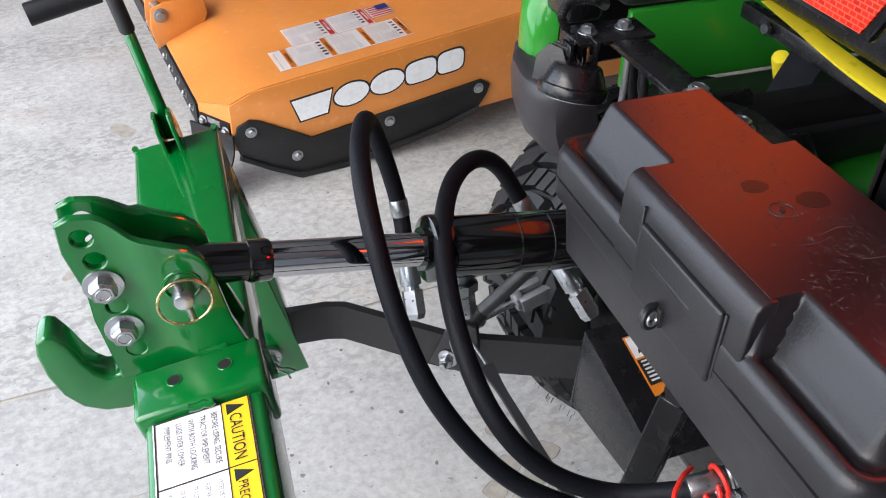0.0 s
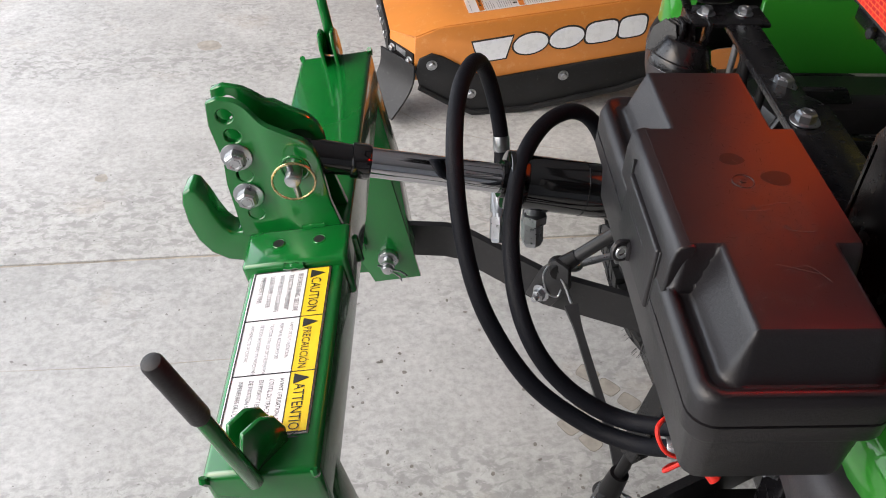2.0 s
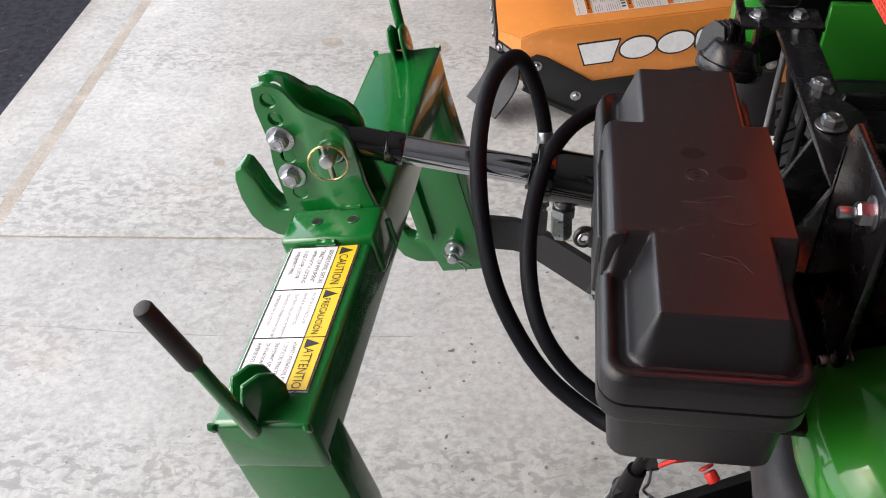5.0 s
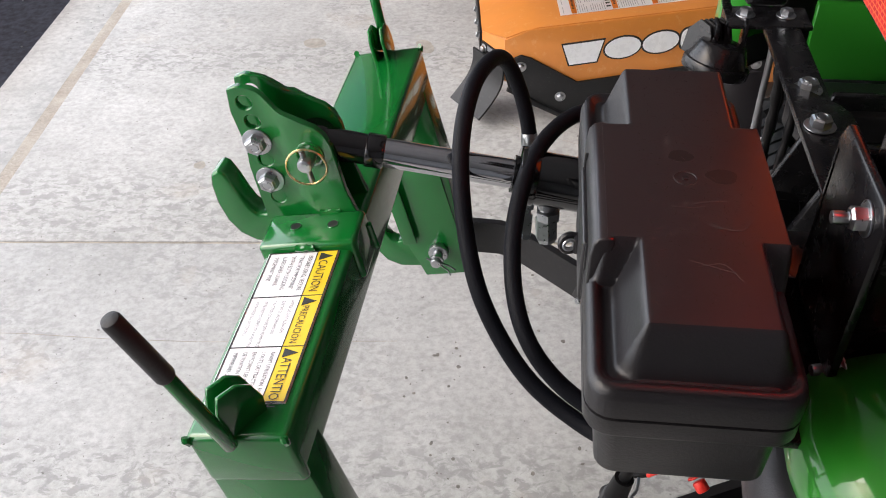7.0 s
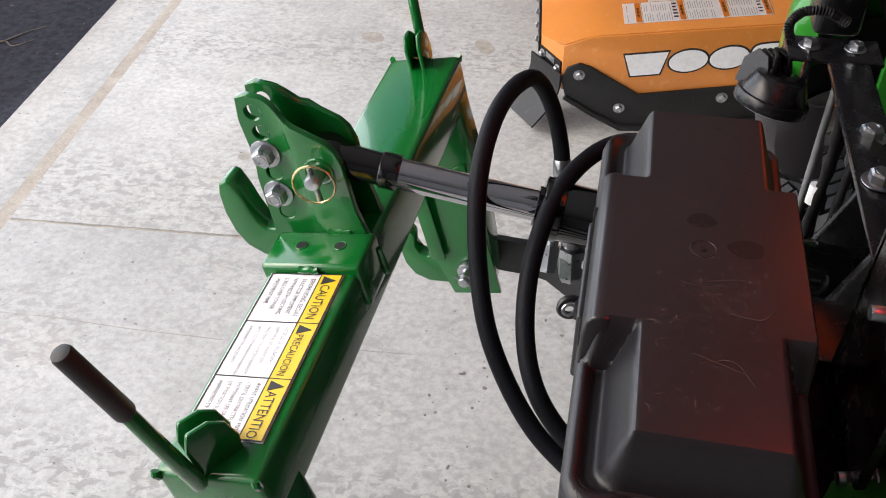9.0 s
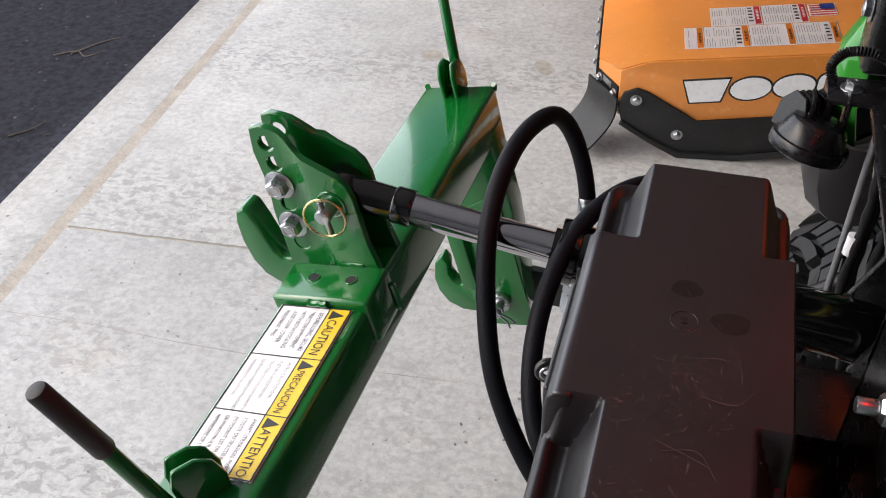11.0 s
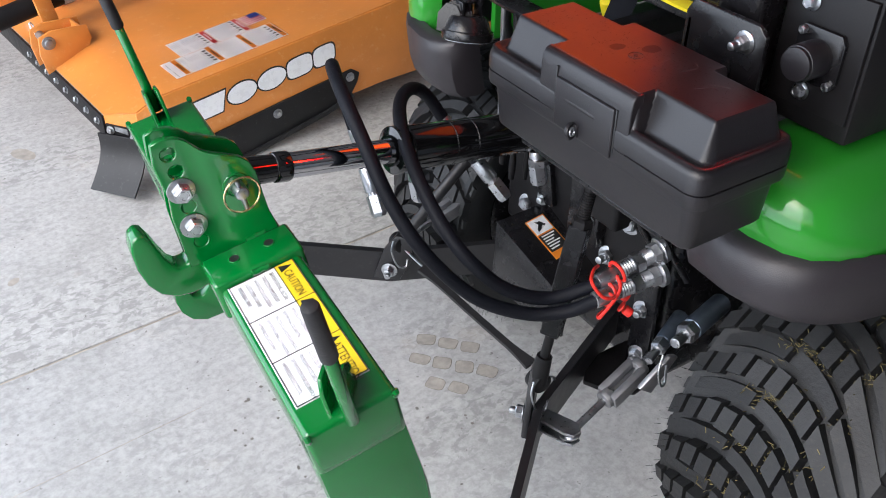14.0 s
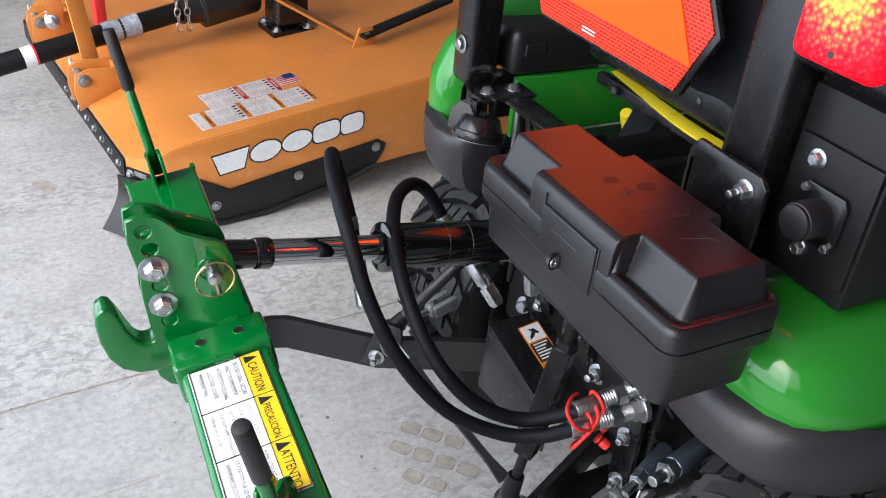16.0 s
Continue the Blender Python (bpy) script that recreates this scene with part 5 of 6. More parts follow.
    for y in (0.05, 0.15, 0.25, 0.35):
        part("rivet", disc((0.839, y, 0.985), (-1, 0, 0.1), 0.007, 0.003, cap=0.001), BLACK_PAINT, seat)
    cover = fresh()
    bmesh.ops.create_grid(cover, x_segments=24, y_segments=24, size=0.5)
    for v in cover.verts:
        a, b = v.co.x, v.co.y
        w = noise.noise((a * 7, b * 5, 0.3)) * 0.018 + noise.noise((a * 16, b * 11, 2.0)) * 0.008
        v.co = Vector((0.825 + 0.06 * b + w, 0.20 + 0.50 * a, 1.26 + 0.46 * b))
    thicken(cover, 0.02)
    part("cover", cover, FABRIC, seat, "crumpled black fabric seat cover")
    # lever, belt and odds and ends between the fenders
    lev = part("lever", rod((1.03, 0.475, 0.66), (0.992, 0.456, 0.79), 0.005), BLACK_STEEL, t)
    part("knob", rod((1.010, 0.466, 0.752), (0.965, 0.443, 0.826), 0.0135, 0.0125, cap=0.005), YELLOW_TRIM, lev, "yellow lever knob")
    belt = spline([(0.90, 0.345, 0.90), (0.93, 0.37, 0.905), (0.965, 0.385, 0.87), (0.955, 0.40, 0.80), (0.95, 0.405, 0.74), (0.99, 0.40, 0.68)], 8)
    bm = fresh()
    rows = [[bm.verts.new(p + Vector((0.012 * e, -0.022 * e, 0.004 * e + 0.002 * f))) for e, f in ((-1, 0), (1, 0), (1, 1), (-1, 1))] for p in belt]
    for p, q in zip(rows, rows[1:]):
        for k in range(4):
            bm.faces.new((p[k - 1], p[k], q[k], q[k - 1]))
    part("seat_belt", bm, FABRIC, t, "dark webbing seat belt")
    part("under_seat_frame", merge(merge(box((0.78, 0.02, 0.80), (1.3, 0.06, 0.84), 0.006), box((0.78, 0.30, 0.80), (1.3, 0.34, 0.84), 0.006)), box((0.80, 0.02, 0.74), (0.84, 0.36, 0.80), 0.006)), BLACK_STEEL, t)
    part("left_tray", prism([(0.76, 0.50), (0.80, 0.36), (1.0, 0.34), (1.4, 0.36), (1.4, 0.53), (0.80, 0.53)], 0.70, 0.76, "z", 0.01), PLASTIC, t)
    part("filler_housing", merge(soft_box((0.90, 0.56, 0.88), (1.1, 0.74, 0.945), 0.03, 4), rod((0.97, 0.65, 0.94), (0.97, 0.65, 0.985), 0.034, cap=0.004)), PLASTIC, t)
    part("filler_cap", rod((0.97, 0.65, 0.982), (0.97, 0.65, 1.01), 0.044, cap=0.006), GREEN_BODY, t, "green filler cap")
    return t


TRACTOR = tractor()


def rear_end(t):
    """The transmission's rear with the guard plate, top link bracket, pins, nuts and small pipes."""
    part("rear_housing", soft_box((0.800, 0.02, 0.25), (1.2, 0.48, 0.66), 0.03, 3), BLACK_PAINT, t)
    part("rocker_bracket", prism([(0.70, 0.70), (0.82, 0.66), (0.86, 0.80), (0.82, 0.86), (0.76, 0.86)], 0.20, 0.212, "y", 0.003), BLACK_PAINT, t)
    part("rocker_bracket", prism([(0.70, 0.70), (0.82, 0.66), (0.86, 0.80), (0.82, 0.86), (0.76, 0.86)], 0.312, 0.324, "y", 0.003), BLACK_PAINT, t)
    bolt((0.80, 0.2, 0.735), (0, -1, 0), 0.017, 0.016, t, stud=0.012, name="nut")
    part("valve_block", merge(merge(soft_box((0.725, 0.10, 0.58), (0.80, 0.19, 0.70), 0.008), disc((0.725, 0.125, 0.66), (-1, 0, 0), 0.017, 0.012, cap=0.002)), disc((0.725, 0.165, 0.63), (-1, 0, 0), 0.013, 0.010, cap=0.002)), BLACK_STEEL, t)
    # guard over the power take-off, bent plate with a warning label
    pto = thing_part("shaft_guard", t)
    A, ex, dn = Vector((0.655, 0.335, 0.495)), Vector((0.165, 0.0, 0.008)), Vector((0.1, -0.93, -0.35)).normalized() * 0.205
    up = ex.cross(dn).normalized()
    up = up if up.z > 0 else -up

    def plate(a, b, c, d, n):
        bm = fresh()
        hi = [bm.verts.new(p) for p in (a, b, c, d)]
        lo = [bm.verts.new(p - n * 0.005) for p in (a, b, c, d)]
        bm.faces.new(hi), bm.faces.new(lo)
        for k in range(4):
            bm.faces.new((hi[k - 1], hi[k], lo[k], lo[k - 1]))
        bmesh.ops.recalc_face_normals(bm, faces=bm.faces)
        return bevelled(bm, 0.0012, 2, 40)

    part("top_plate", plate(A, A + ex, A + ex + dn, A + dn, up), BLACK_PAINT, pto)
    down = Vector((-0.006, 0.0, -0.145))
    part("front_plate", plate(A + Vector((0, 0, -0.002)), A + dn + Vector((0, 0, -0.002)), A + dn + down * 0.55, A + down, Vector((-1, 0, 0))), BLACK_PAINT, pto)
    part("side_plate", plate(A + Vector((0, 0, -0.002)), A + ex + Vector((0, 0, -0.002)), A + ex + down, A + down, Vector((0, 1, 0))), BLACK_PAINT, pto)
    ux, uy = dn.normalized(), ex.normalized()
    uy = (uy - ux * uy.dot(ux)).normalized()
    m = Matrix.Translation(A + ux * 0.030 + uy * 0.045 + up * 0.0004) @ Matrix((ux, uy, ux.cross(uy))).transposed().to_4x4() @ Matrix.Diagonal((0.8, 0.85, 1, 1))
    lab = part("warning_label", box((0, 0, 0), (0.118, 0.052, 0.0008), 0, m), LABEL_ORANGE, pto, "orange and white warning label")
    part("picture_panel", box((0.003, 0.003, 0.0006), (0.044, 0.049, 0.0013), 0, m), WHITE, lab)
    part("picture_figure", merge(prism([(0.012, 0.030), (0.020, 0.036), (0.034, 0.022), (0.038, 0.012), (0.030, 0.014), (0.022, 0.022)], 0.0012, 0.0018, "z"), prism([(0.010, 0.018), (0.018, 0.022), (0.030, 0.036), (0.026, 0.040), (0.016, 0.030)], 0.0012, 0.0018, "z")), INK, lab).data.transform(m)
    part("text_panel", box((0.048, 0.003, 0.0006), (0.098, 0.049, 0.0013), 0, m), INK, lab)
    for k in range(6):
        part("print_bar", box((0.051 + 0.0075 * k, 0.008, 0.0012), (0.0545 + 0.0075 * k, 0.044 - 0.006 * (k % 3), 0.0017), 0, m), WHITE, lab)
    # cover plate of the housing with its bolts and lugs
    part("rear_cover", soft_box((0.770, 0.04, 0.40), (0.812, 0.46, 0.655), 0.012, 3), BLACK_STEEL, t)
    for y, z, r, stud in ((0.152, 0.487, 0.013, 0.016), (0.108, 0.582, 0.014, 0.0), (0.392, 0.466, 0.013, 0.0), (0.336, 0.508, 0.013, 0.008), (0.352, 0.550, 0.009, 0.006), (0.206, 0.588, 0.010, 0.0), (0.046, 0.448, 0.012, 0.014), (0.07, 0.52, 0.011, 0.0)):
        bolt((0.770, y, z), (-1, -0.25, 0.15), r, r * 0.95, t, stud=stud, name="nut" if stud else "bolt")
    part("cover_lug", prism([(0.300, 0.51), (0.335, 0.50), (0.362, 0.545), (0.352, 0.600), (0.318, 0.590)], 0.758, 0.770, "x", 0.003), BLACK_PAINT, t)
    part("valve_cover", merge(soft_box((0.748, 0.165, 0.50), (0.772, 0.245, 0.625), 0.004, 2), merge(ring((0.748, 0.185, 0.575), (1, 0, 0), 0.010, 0.004), ring((0.748, 0.185, 0.552), (1, 0, 0), 0.010, 0.004))), BLACK_PAINT, t)
    # drawbar plate, hanger plates and their hardware
    part("drawbar_plate", prism([(0.66, 0.06), (0.70, 0.10), (0.80, 0.10), (0.80, 0.0), (0.72, -0.01), (0.68, 0.02)], 0.300, 0.312, "z", 0.003), BLACK_STEEL, t)
    part("hanger_plate", prism([(0.005, 0.30), (0.055, 0.30), (0.060, 0.54), (0.04, 0.58), (0.010, 0.56)], 0.752, 0.762, "x", 0.002), BLACK_PAINT, t)
    for p in ((0.752, 0.035, 0.453), (0.750, 0.028, 0.357), (0.752, 0.045, 0.53)):
        bolt(p, (-1, -0.35, 0.1), 0.0115, 0.012, t, stud=0.011, name="nut")
    for p, q, r in (((0.80, -0.01, 0.45), (0.735, -0.035, 0.44), 0.014), ((0.83, -0.06, 0.50), (0.735, -0.085, 0.505), 0.018)):
        pin = part("cross_pin", rod(p, q, r, cap=0.003), BLUE_STEEL, t, "blued steel pin end")
        part("pin_nut", hexhead(q, Vector(q) - Vector(p), r * 0.98, 0.022), ZINC, pin)
        part("pin_tip", rod(q, Vector(q) + (Vector(q) - Vector(p)).normalized() * 0.05, r * 0.5, cap=0.002), ZINC, pin)
    part("linch_clip", sweep(spline([(0.70, -0.07, 0.455), (0.685, -0.08, 0.435), (0.69, -0.085, 0.405), (0.705, -0.08, 0.40), (0.71, -0.072, 0.43)], 8), 0.0022, 8), ZINC, t)
    part("link_bracket", prism([(0.67, 0.385), (0.73, 0.43), (0.75, 0.42), (0.70, 0.36)], -0.062, -0.052, "y", 0.003), CAST, t)
    for p, d in (((0.77, 0.22, 0.60), (-1, -0.2, 0.3)), ((0.765, 0.27, 0.62), (-1, 0.1, 0.2)), ((0.775, 0.36, 0.58), (-1, -0.1, 0.4)), ((0.78, 0.06, 0.62), (-1, -0.3, 0)), ((0.77, 0.335, 0.61), (-1, 0, 0.1))):
        bolt(p, d, 0.011, 0.011, t)
    part("elbow_fitting", merge(hexhead((0.655, -0.045, 0.745), (0.4, -0.6, -0.7), 0.013, 0.03), rod((0.645, -0.03, 0.76), (0.67, -0.075, 0.70), 0.008)), ZINC, t)
    for k, (a, b) in enumerate((((0.69, 0.02, 0.76), (0.76, 0.01, 0.56)), ((0.70, 0.30, 0.72), (0.78, 0.35, 0.60)), ((0.72, -0.02, 0.74), (0.77, -0.03, 0.55)))):
        part("metal_pipe", sweep(spline([a, (Vector(a) + Vector(b)) / 2 + Vector((-0.02, 0.02, 0)), b], 8), 0.006, 10), BLACK_PAINT, t)
    part("axle_housing", rod((0.965, -0.1, 0.33), (0.965, 0.6, 0.33), 0.085, seg=28), BLACK_PAINT, t)
    for p, r in (((0.672, 0.03, 0.815), 0.020), ((0.80, 0.235, 0.60), 0.016), ((0.80, 0.30, 0.615), 0.013)):
        bolt(p, (-0.35, -0.8, 0.3), r, 0.018, t)
    part("toolbox_shelf", merge(box((0.47, -0.22, 0.860), (0.66, 0.04, 0.868), 0.002), box((0.60, -0.05, 0.862), (0.70, 0.02, 0.885), 0.003)), BLACK_PAINT, t)


rear_end(TRACTOR)


# ---- rotary mower ----
MOWER = Matrix.Translation((0.3165, 1.608, 0.0)) @ Matrix.Rotation(radians(6.6), 4, "Z")


def deck_z(u):
    return 0.225 + 0.40 * (u + 0.07) if u < 0.06 else 0.277 + 0.105 * (u - 0.06)


def mower():
    m = thing("rotary_mower", "orange steel rotary mower deck resting on its black skid shoes", "mower", MOWER)
    # side plate facing the camera
    side = [(-0.012, 0.12)] + [(u, deck_z(u) + 0.0015) for u in (-0.012, 0.03, 0.06, 0.124, 0.494, 0.76, 1.55)] + [(1.55, 0.10), (0.85, 0.10), (0.70, 0.09), (0.15, 0.07)]
    part("side_plate", prism(side, -0.004, 0.004, "y", 0.002), ORANGE, m)
    part("far_side_plate", prism(side, 1.496, 1.504, "y", 0.002), ORANGE, m)
    # top deck: a bent sheet with a chamfered front corner
    us = [-0.07, -0.03, 0.0, 0.04, 0.08, 0.125, 0.30, 0.50, 0.80, 1.2, 1.55]
    vs = [0.0, 0.02, 0.10, 0.3, 0.6, 0.9, 1.2, 1.4, 1.48, 1.5]
    bm = fresh()
    grid = []
    for u in us:
        row = []
        for v in vs:
            edge = min(v, 1.5 - v)
            uu = max(u, -0.07 + 0.62 * max(0, 0.10 - edge))
            row.append(bm.verts.new((uu, v, deck_z(uu))))
        grid.append(row)
    for a, b in zip(grid, grid[1:]):
        for k in range(len(vs) - 1):
            corners = []
            for v in (a[k], a[k + 1], b[k + 1], b[k]):
                if all((v.co - w.co).length > 0.0005 for w in corners):
                    corners.append(v)
            if len(corners) > 2:
                bm.faces.new(corners)
    bmesh.ops.remove_doubles(bm, verts=bm.verts, dist=0.0005)
    thicken(bm, 0.005)
    part("deck", bm, ORANGE, m)
    # front lip with its row of bolts and the flaps below it
    part("front_lip", prism([(-0.078, 0.10), (-0.070, 0.10), (-0.070, 1.40), (-0.078, 1.40)], 0.15, 0.222, "z", 0.002), BLACK_STEEL, m)
    # chamfered corner: orange skirt, black strip with two bolts, curved deflector flap
    a, along, out = Vector((-0.071, 0.100, 0)), Vector((0.527, -0.850, 0)), Vector((-0.850, -0.527, 0))

    def strip(z0, z1, z2, z3, n0, n1, w0=0.0, w1=0.117):
        bm = fresh()
        c = [[bm.verts.new(a + along * w + out * n + Vector((0, 0, z))) for n in (n0, n1) for z in zz] for w, zz in ((w0, (z0, z1)), (w1, (z2, z3)))]
        bm.faces.new([c[0][k] for k in (0, 1, 3, 2)]), bm.faces.new([c[1][k] for k in (2, 3, 1, 0)])
        for p, q in ((0, 1), (1, 3), (3, 2), (2, 0)):
            bm.faces.new((c[0][p], c[0][q], c[1][q], c[1][p]))
        bmesh.ops.recalc_face_normals(bm, faces=bm.faces[:])
        return bm

    part("corner_skirt", strip(0.150, 0.2255, 0.135, 0.2485, -0.007, 0.0), ORANGE, m)
    part("corner_strip", strip(0.150, 0.200, 0.140, 0.198, 0.0, 0.005, 0.004, 0.110), BLACK_STEEL, m)
    part("bare_patch", strip(0.182, 0.197, 0.176, 0.194, 0.005, 0.006, 0.035, 0.078), ZINC, m, "bare bright metal patch")
    for w, z in ((0.018, 0.182), (0.096, 0.172)):
        bolt(a + along * w + out * 0.005 + Vector((0, 0, z)), out, 0.009, 0.009, m)
    flap = fresh()
    rows = [[flap.verts.new(a + along * (-0.022 + 0.152 * i / 6) + out * (0.012 + 0.085 * q - 0.030 * math.sin(math.pi * q)) + Vector((0, 0, 0.172 - 0.148 * q))) for i in range(7)] for q in (k / 8 for k in range(9))]
    for p, q in zip(rows, rows[1:]):
        for k in range(6):
            flap.faces.new((p[k], p[k + 1], q[k + 1], q[k]))
    thicken(flap, 0.006)
    part("rubber_flap", flap, SHOE, m, "scuffed black deflector flap")
    for k in range(8):
        bolt((-0.078, 0.14 + 0.085 * k, 0.195), (-1, 0, 0.2), 0.009, 0.009, m)
    # skid shoe
    shoe = [(0.0, 0.105), (-0.012, 0.15), (0.0, 0.19), (0.035, 0.205), (0.065, 0.195), (0.20, 0.115), (0.45, 0.150), (0.715, 0.185), (0.745, 0.165), (0.735, 0.135), (0.70, 0.085), (0.45, 0.03), (0.30, 0.004), (0.17, 0.0), (0.12, 0.022)]
    part("skid_shoe", prism(shoe, -0.013, -0.004, "y", 0.003), SHOE, m, "black steel skid shoe")
    part("skid_runner", sweep([(0.0, -0.012, 0.10), (0.08, -0.014, 0.05), (0.16, -0.016, 0.008), (0.32, -0.016, 0.010), (0.45, -0.016, 0.034), (0.60, -0.016, 0.062), (0.71, -0.014, 0.095)], 0.009, 8), SHOE, m)
    for u, w in ((0.035, 0.170), (0.153, 0.070), (0.427, 0.115), (0.706, 0.160)):
        bolt((u, -0.013, w), (0, -1, 0), 0.011, 0.010, m)
    # maker's name as plain white shapes with dark outlines
    u0 = 0.150
    for k, w in enumerate((0.118, 0.104, 0.104, 0.096, 0.084)):
        c = (u0 + w / 2, 0.197 + 0.131 * (u0 + w / 2 - 0.15))

        def blob(grow):
            a, b = w / 2 + grow, 0.034 + grow
            if k == 0:
                pts = [(-a, b), (a, b), (a * 0.72, -b), (-a * 0.62, -b)]
            else:
                e = 1.0 if k in (1, 2) else 0.55
                pts = []
                for j in range(24):
                    t = j * math.tau / 24
                    cs, sn = math.cos(t), math.sin(t)
                    pts.append((a * math.copysign(abs(cs) ** e, cs), b * math.copysign(abs(sn) ** e, sn)))
            return [(c[0] + p, c[1] + q + 0.128 * p) for p, q in pts]

        badge = part("badge_outline", prism(blob(0.003), -0.0052, -0.003, "y", 0.0), INK, m)
        part("badge_shape", prism(blob(-0.002), -0.0064, -0.005, "y", 0.0), WHITE, badge)
        u0 += w + 0.001
    return m


MOWER_OB = mower()


def mower_labels(m):
    def on_deck(u, v):
        return Vector((u, v, deck_z(u) + 0.0068))

    def sheet(name, a, b, v0, v1, material, parent, lift=0.0):
        bm = fresh()
        n = 4
        rows = [[bm.verts.new(on_deck(a + (b - a) * k / n, v) + Vector((0, 0, lift))) for v in (v0, v1)] for k in range(n + 1)]
        for p, q in zip(rows, rows[1:]):
            bm.faces.new((p[0], p[1], q[1], q[0]))
        bmesh.ops.solidify(bm, geom=bm.faces[:], thickness=0.0008)
        return part(name, bm, material, parent)

    rnd = random.Random(3)
    row1 = [(0.147, 0.197), (0.198, 0.312), (0.313, 0.422), (0.423, 0.530)]
    row2 = [(0.218, 0.350), (0.352, 0.466)]
    for k, (a, b, v0, v1) in enumerate([(a, b, 0.050, 0.170) for a, b in row1] + [(a, b, 0.172, 0.284) for a, b in row2]):
        warn = k < 4
        lab = sheet("safety_label", a, b, v0, v1, LABEL_WHITE, m)
        tagged(lab, "white safety label with an orange header and fine print" if warn else "white danger label with a red header and fine print")
        sheet("header", b - 0.018, b - 0.003, v0 + 0.003, v1 - 0.003, LABEL_ORANGE if warn else LABEL_RED, lab, 0.001)
        for j in range(7):
            sheet("header_word", b - 0.0135, b - 0.0075, v0 + 0.030 + 0.0085 * j, v0 + 0.0355 + 0.0085 * j, INK if warn else LABEL_WHITE, lab, 0.0016)
        # rows of fine print run beside the header, in two columns
        c, u = (v0 + v1) / 2, b - 0.040
        while u > a + 0.005:
            for p, q in ((v0 + 0.006, c - 0.003), (c + 0.003, v1 - 0.006)):
                if rnd.random() < 0.9:
                    sheet("print_line", u, u + 0.0015, p, q - rnd.random() * 0.018, PALE_PRINT, lab, 0.001)
            u -= 0.0062
        if k in (1, 3, 4, 5):
            for j in range(5):
                p = v0 + 0.018 + 0.019 * j
                sheet("pictogram", b - 0.034, b - 0.025 + 0.003 * rnd.random(), p, p + 0.006 + 0.004 * rnd.random(), INK, lab, 0.0016)
    flag = sheet("flag_label", 0.470, 0.540, 0.205, 0.276, LABEL_WHITE, m)
    for k in range(5):
        sheet("red_stripe", 0.473, 0.537, 0.209 + 0.0135 * k, 0.2155 + 0.0135 * k, LABEL_RED, flag, 0.001)
    sheet("blue_field", 0.500, 0.536, 0.243, 0.275, LABEL_BLUE, flag, 0.0018)


mower_labels(MOWER_OB)


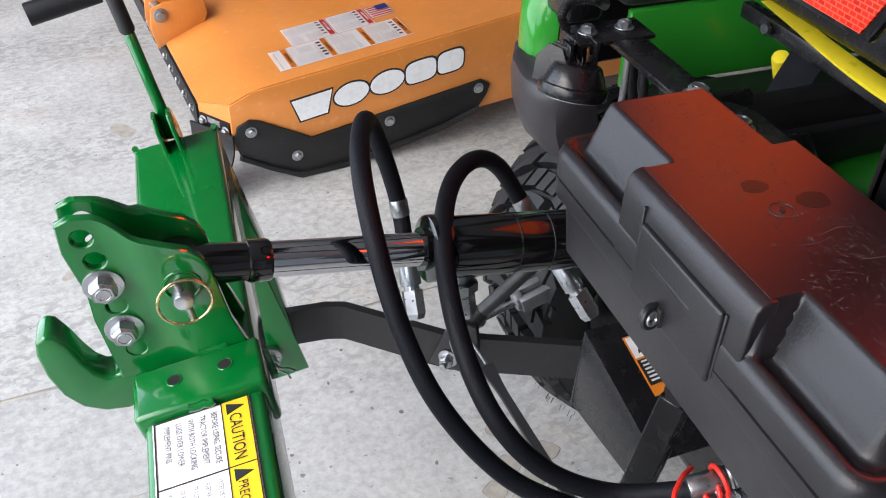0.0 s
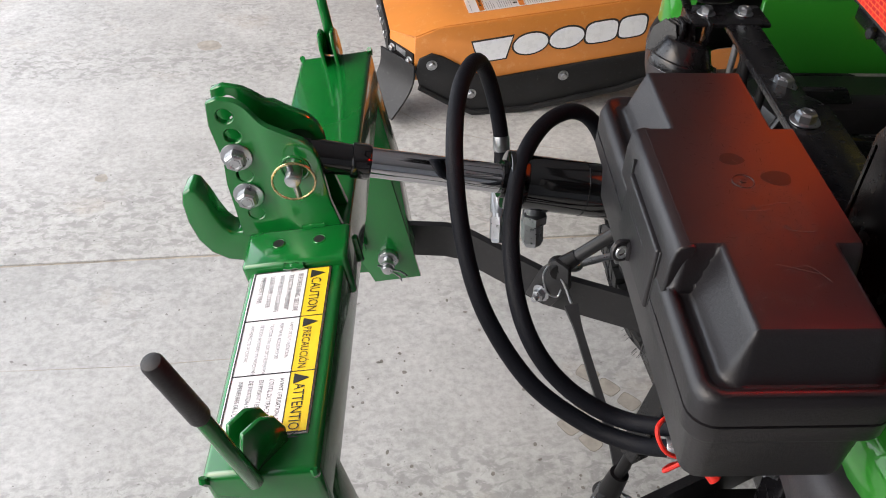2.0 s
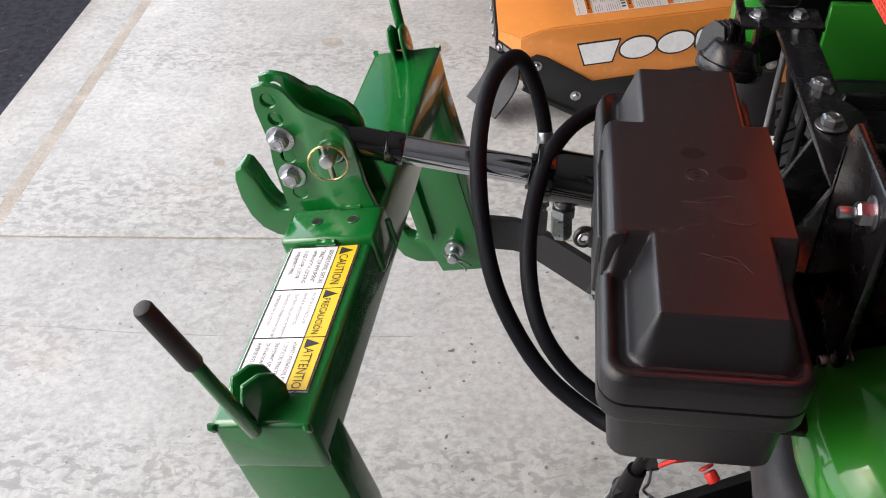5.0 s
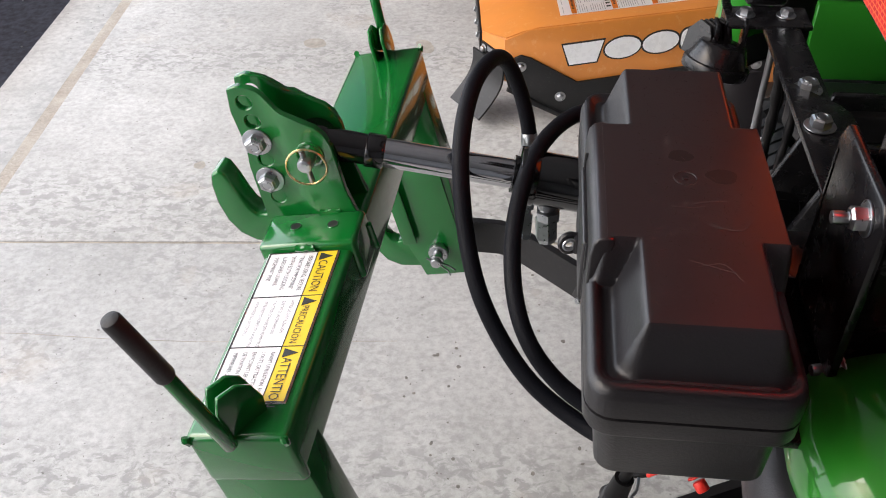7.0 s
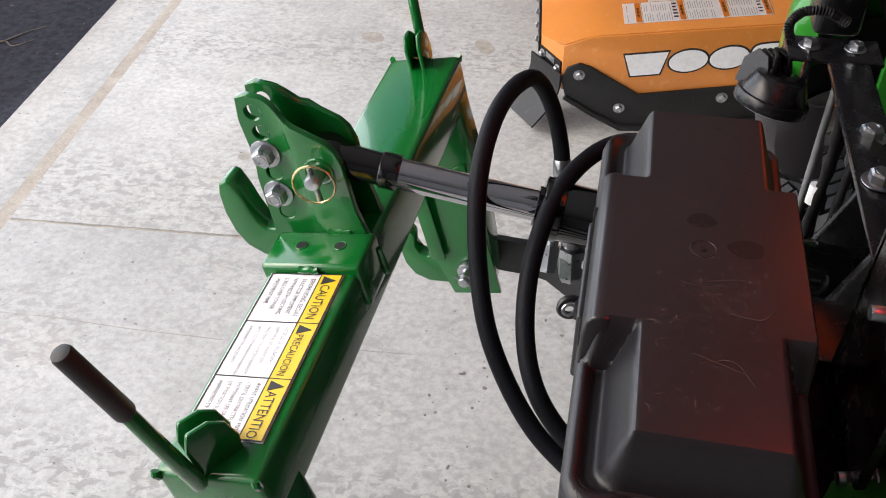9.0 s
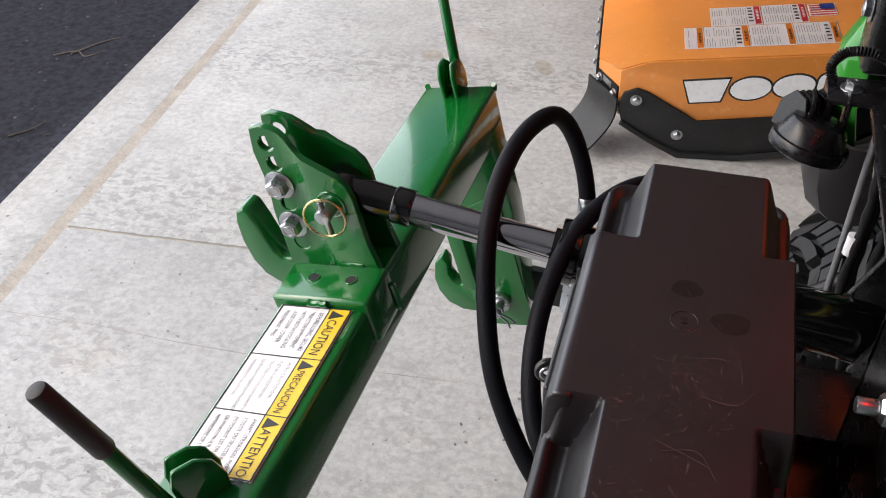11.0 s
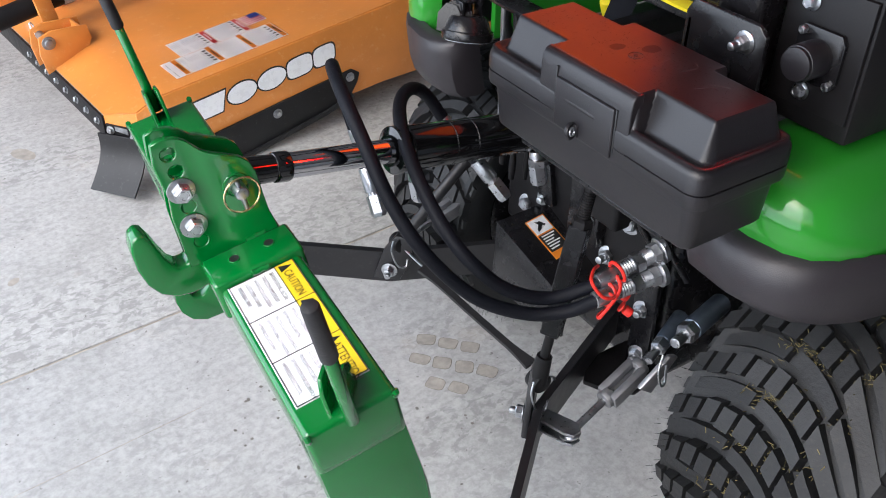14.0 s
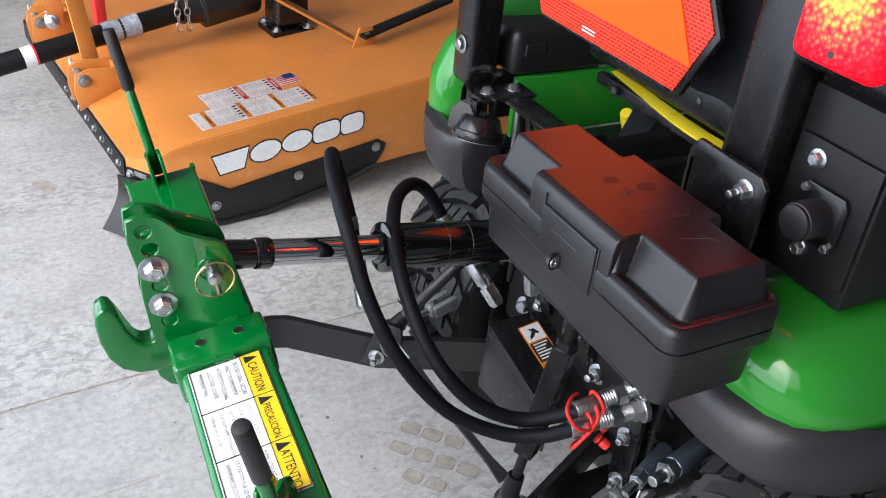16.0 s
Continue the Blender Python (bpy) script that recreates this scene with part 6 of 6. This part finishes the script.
def mower_superstructure(m):
    """A-frame, clevises, driveline with its cover, gearbox stand and brace bars on the deck."""
    z = deck_z
    # lower hitch clevises: two plates, a bridge, a pin and its ring
    def clevis(v):
        prof = [(-0.095, 0.215), (0.05, 0.275), (0.062, 0.30), (0.055, 0.345), (-0.06, 0.350), (-0.098, 0.335), (-0.105, 0.28)]
        for e in (-0.042, 0.042):
            part("clevis_plate", prism(prof, v + e - 0.005, v + e + 0.005, "y", 0.002), ORANGE, m)
        part("clevis_bridge", box((0.030, v - 0.037, 0.27), (0.038, v + 0.037, 0.342), 0.001), ORANGE, m)
        pin = part("hitch_pin", merge(rod((-0.072, v - 0.06, 0.315), (-0.072, v + 0.06, 0.315), 0.0135, cap=0.002), disc((-0.072, v - 0.046, 0.315), (0, -1, 0), 0.021, 0.006, cap=0.001)), CAST, m, "grey steel hitch pin")
        part("pin_clip", ring((-0.078, v + 0.062, 0.325), (0.8, -0.3, 0.3), 0.024, 0.0028), WHITE, pin, "white wire ring clip")

    clevis(0.535)
    clevis(1.115)
    for v in (1.02, 1.07):
        bolt((-0.04, v, 0.33), (-0.3, -1, 0.2), 0.018, 0.012, m)
    # A-frame bars
    def flat(name, p, q, w, t, mat=ORANGE):
        p, q = Vector(p), Vector(q)
        b = box((-w / 2, -t / 2, 0), (w / 2, t / 2, (q - p).length), 0.002)
        bmesh.ops.transform(b, matrix=Matrix.Translation(p) @ frame_for(q - p).to_4x4(), verts=b.verts)
        return part(name, b, mat, m)

    flat("mast_bar", (-0.02, 0.585, 0.31), (-0.06, 0.76, 0.86), 0.055, 0.010)
    flat("mast_bar", (-0.02, 1.06, 0.31), (-0.06, 0.88, 0.86), 0.055, 0.010)
    flat("brace_bar", (0.02, 0.74, 0.84), (0.82, 0.37, 0.385), 0.05, 0.010)
    flat("brace_bar", (0.02, 0.90, 0.84), (0.82, 1.10, 0.385), 0.05, 0.010)
    for v in (0.345, 1.13):
        part("brace_lug", prism([(0.80, 0.352), (0.90, 0.362), (0.88, 0.435), (0.83, 0.435)], v - 0.004, v + 0.004, "y", 0.001), ORANGE, m)
    flat("tail_bar", (0.83, 0.332, 0.405), (1.25, 0.42, 0.47), 0.05, 0.012, BLACK_STEEL)
    bolt((0.852, 0.329, 0.408), (0, -1, 0), 0.013, 0.008, m, washer=False)
    part("parking_stand", box((0.07, 0.84, 0.30), (0.105, 0.89, 0.55), 0.003), LABEL_RED, m, "red stand tube")
    # driveline lying over the front edge, cover bell and gearbox foot
    D0, D1 = Vector((-0.42, 0.665, 0.305)), Vector((0.34, 0.715, 0.43))
    dl = lambda f: D0 + (D1 - D0) * f
    sh = part("driveline", rod(D0, D1, 0.034, seg=28, cap=0.004), BLACK_STEEL, m, "black plastic driveline tube")
    part("plastic_wrap", sweep([dl(0.62 + 0.04 * k) for k in range(5)], lambda u: 0.0365 + 0.003 * math.sin(u * 9), 20), LENS_GLASS, sh, "clear plastic wrap with papers")
    part("tube_label", rod(dl(0.275), dl(0.325), 0.0343, seg=28), WHITE, sh, "white tube label")
    part("label_band", rod(dl(0.322), dl(0.330), 0.0346, seg=28), LABEL_RED, sh)
    ax = (D1 - D0).normalized()
    part("cover_bell", merge(merge(rod(D1 - ax * 0.02, D1 + ax * 0.05, 0.045, 0.060, seg=28), ring(D1 + ax * 0.05, ax, 0.060, 0.006)), rod(D1 + ax * 0.05, D1 + ax * 0.26, 0.078, seg=32, cap=0.006)), PLASTIC, m, "black plastic shaft cover")
    # openings of the cover as black discs on it, dark inside by colour alone
    part("black_opening_disc", merge(disc(D1 + ax * 0.14 + Vector((0, -0.072, 0.012)), (0, -1, 0.2), 0.026, 0.008), disc(D1 + ax * 0.17 + Vector((0, -0.072, 0.012)), (0, -1, 0.2), 0.026, 0.008)), INK, m)
    part("gearbox", merge(soft_box((0.63, 0.59, 0.37), (0.76, 0.71, 0.56), 0.02), box((0.612, 0.578, z(0.69) - 0.01), (0.772, 0.722, z(0.69) + 0.018), 0.004)), BLACK_PAINT, m)
    for u in (0.63, 0.754):
        for v in (0.594, 0.706):
            bolt((u, v, z(0.69) + 0.018), (0, 0, 1), 0.013, 0.012, m)
    for off in (0.0, 0.035):
        c = fresh()
        for k in range(9):
            p = (0.295 + off + 0.003 * math.sin(k), 0.655, 0.60 - 0.026 * k)
            r = ring((0, 0, 0), (1, 0, 0) if k % 2 else (0, 1, 0), 0.010, 0.0024, 14)
            bmesh.ops.transform(r, matrix=Matrix.Translation(p) @ Matrix.Diagonal((1, 1, 1.5, 1)), verts=r.verts)
            merge(c, r)
        part("chain", c, ZINC, m, "bright steel chain")


mower_superstructure(MOWER_OB)
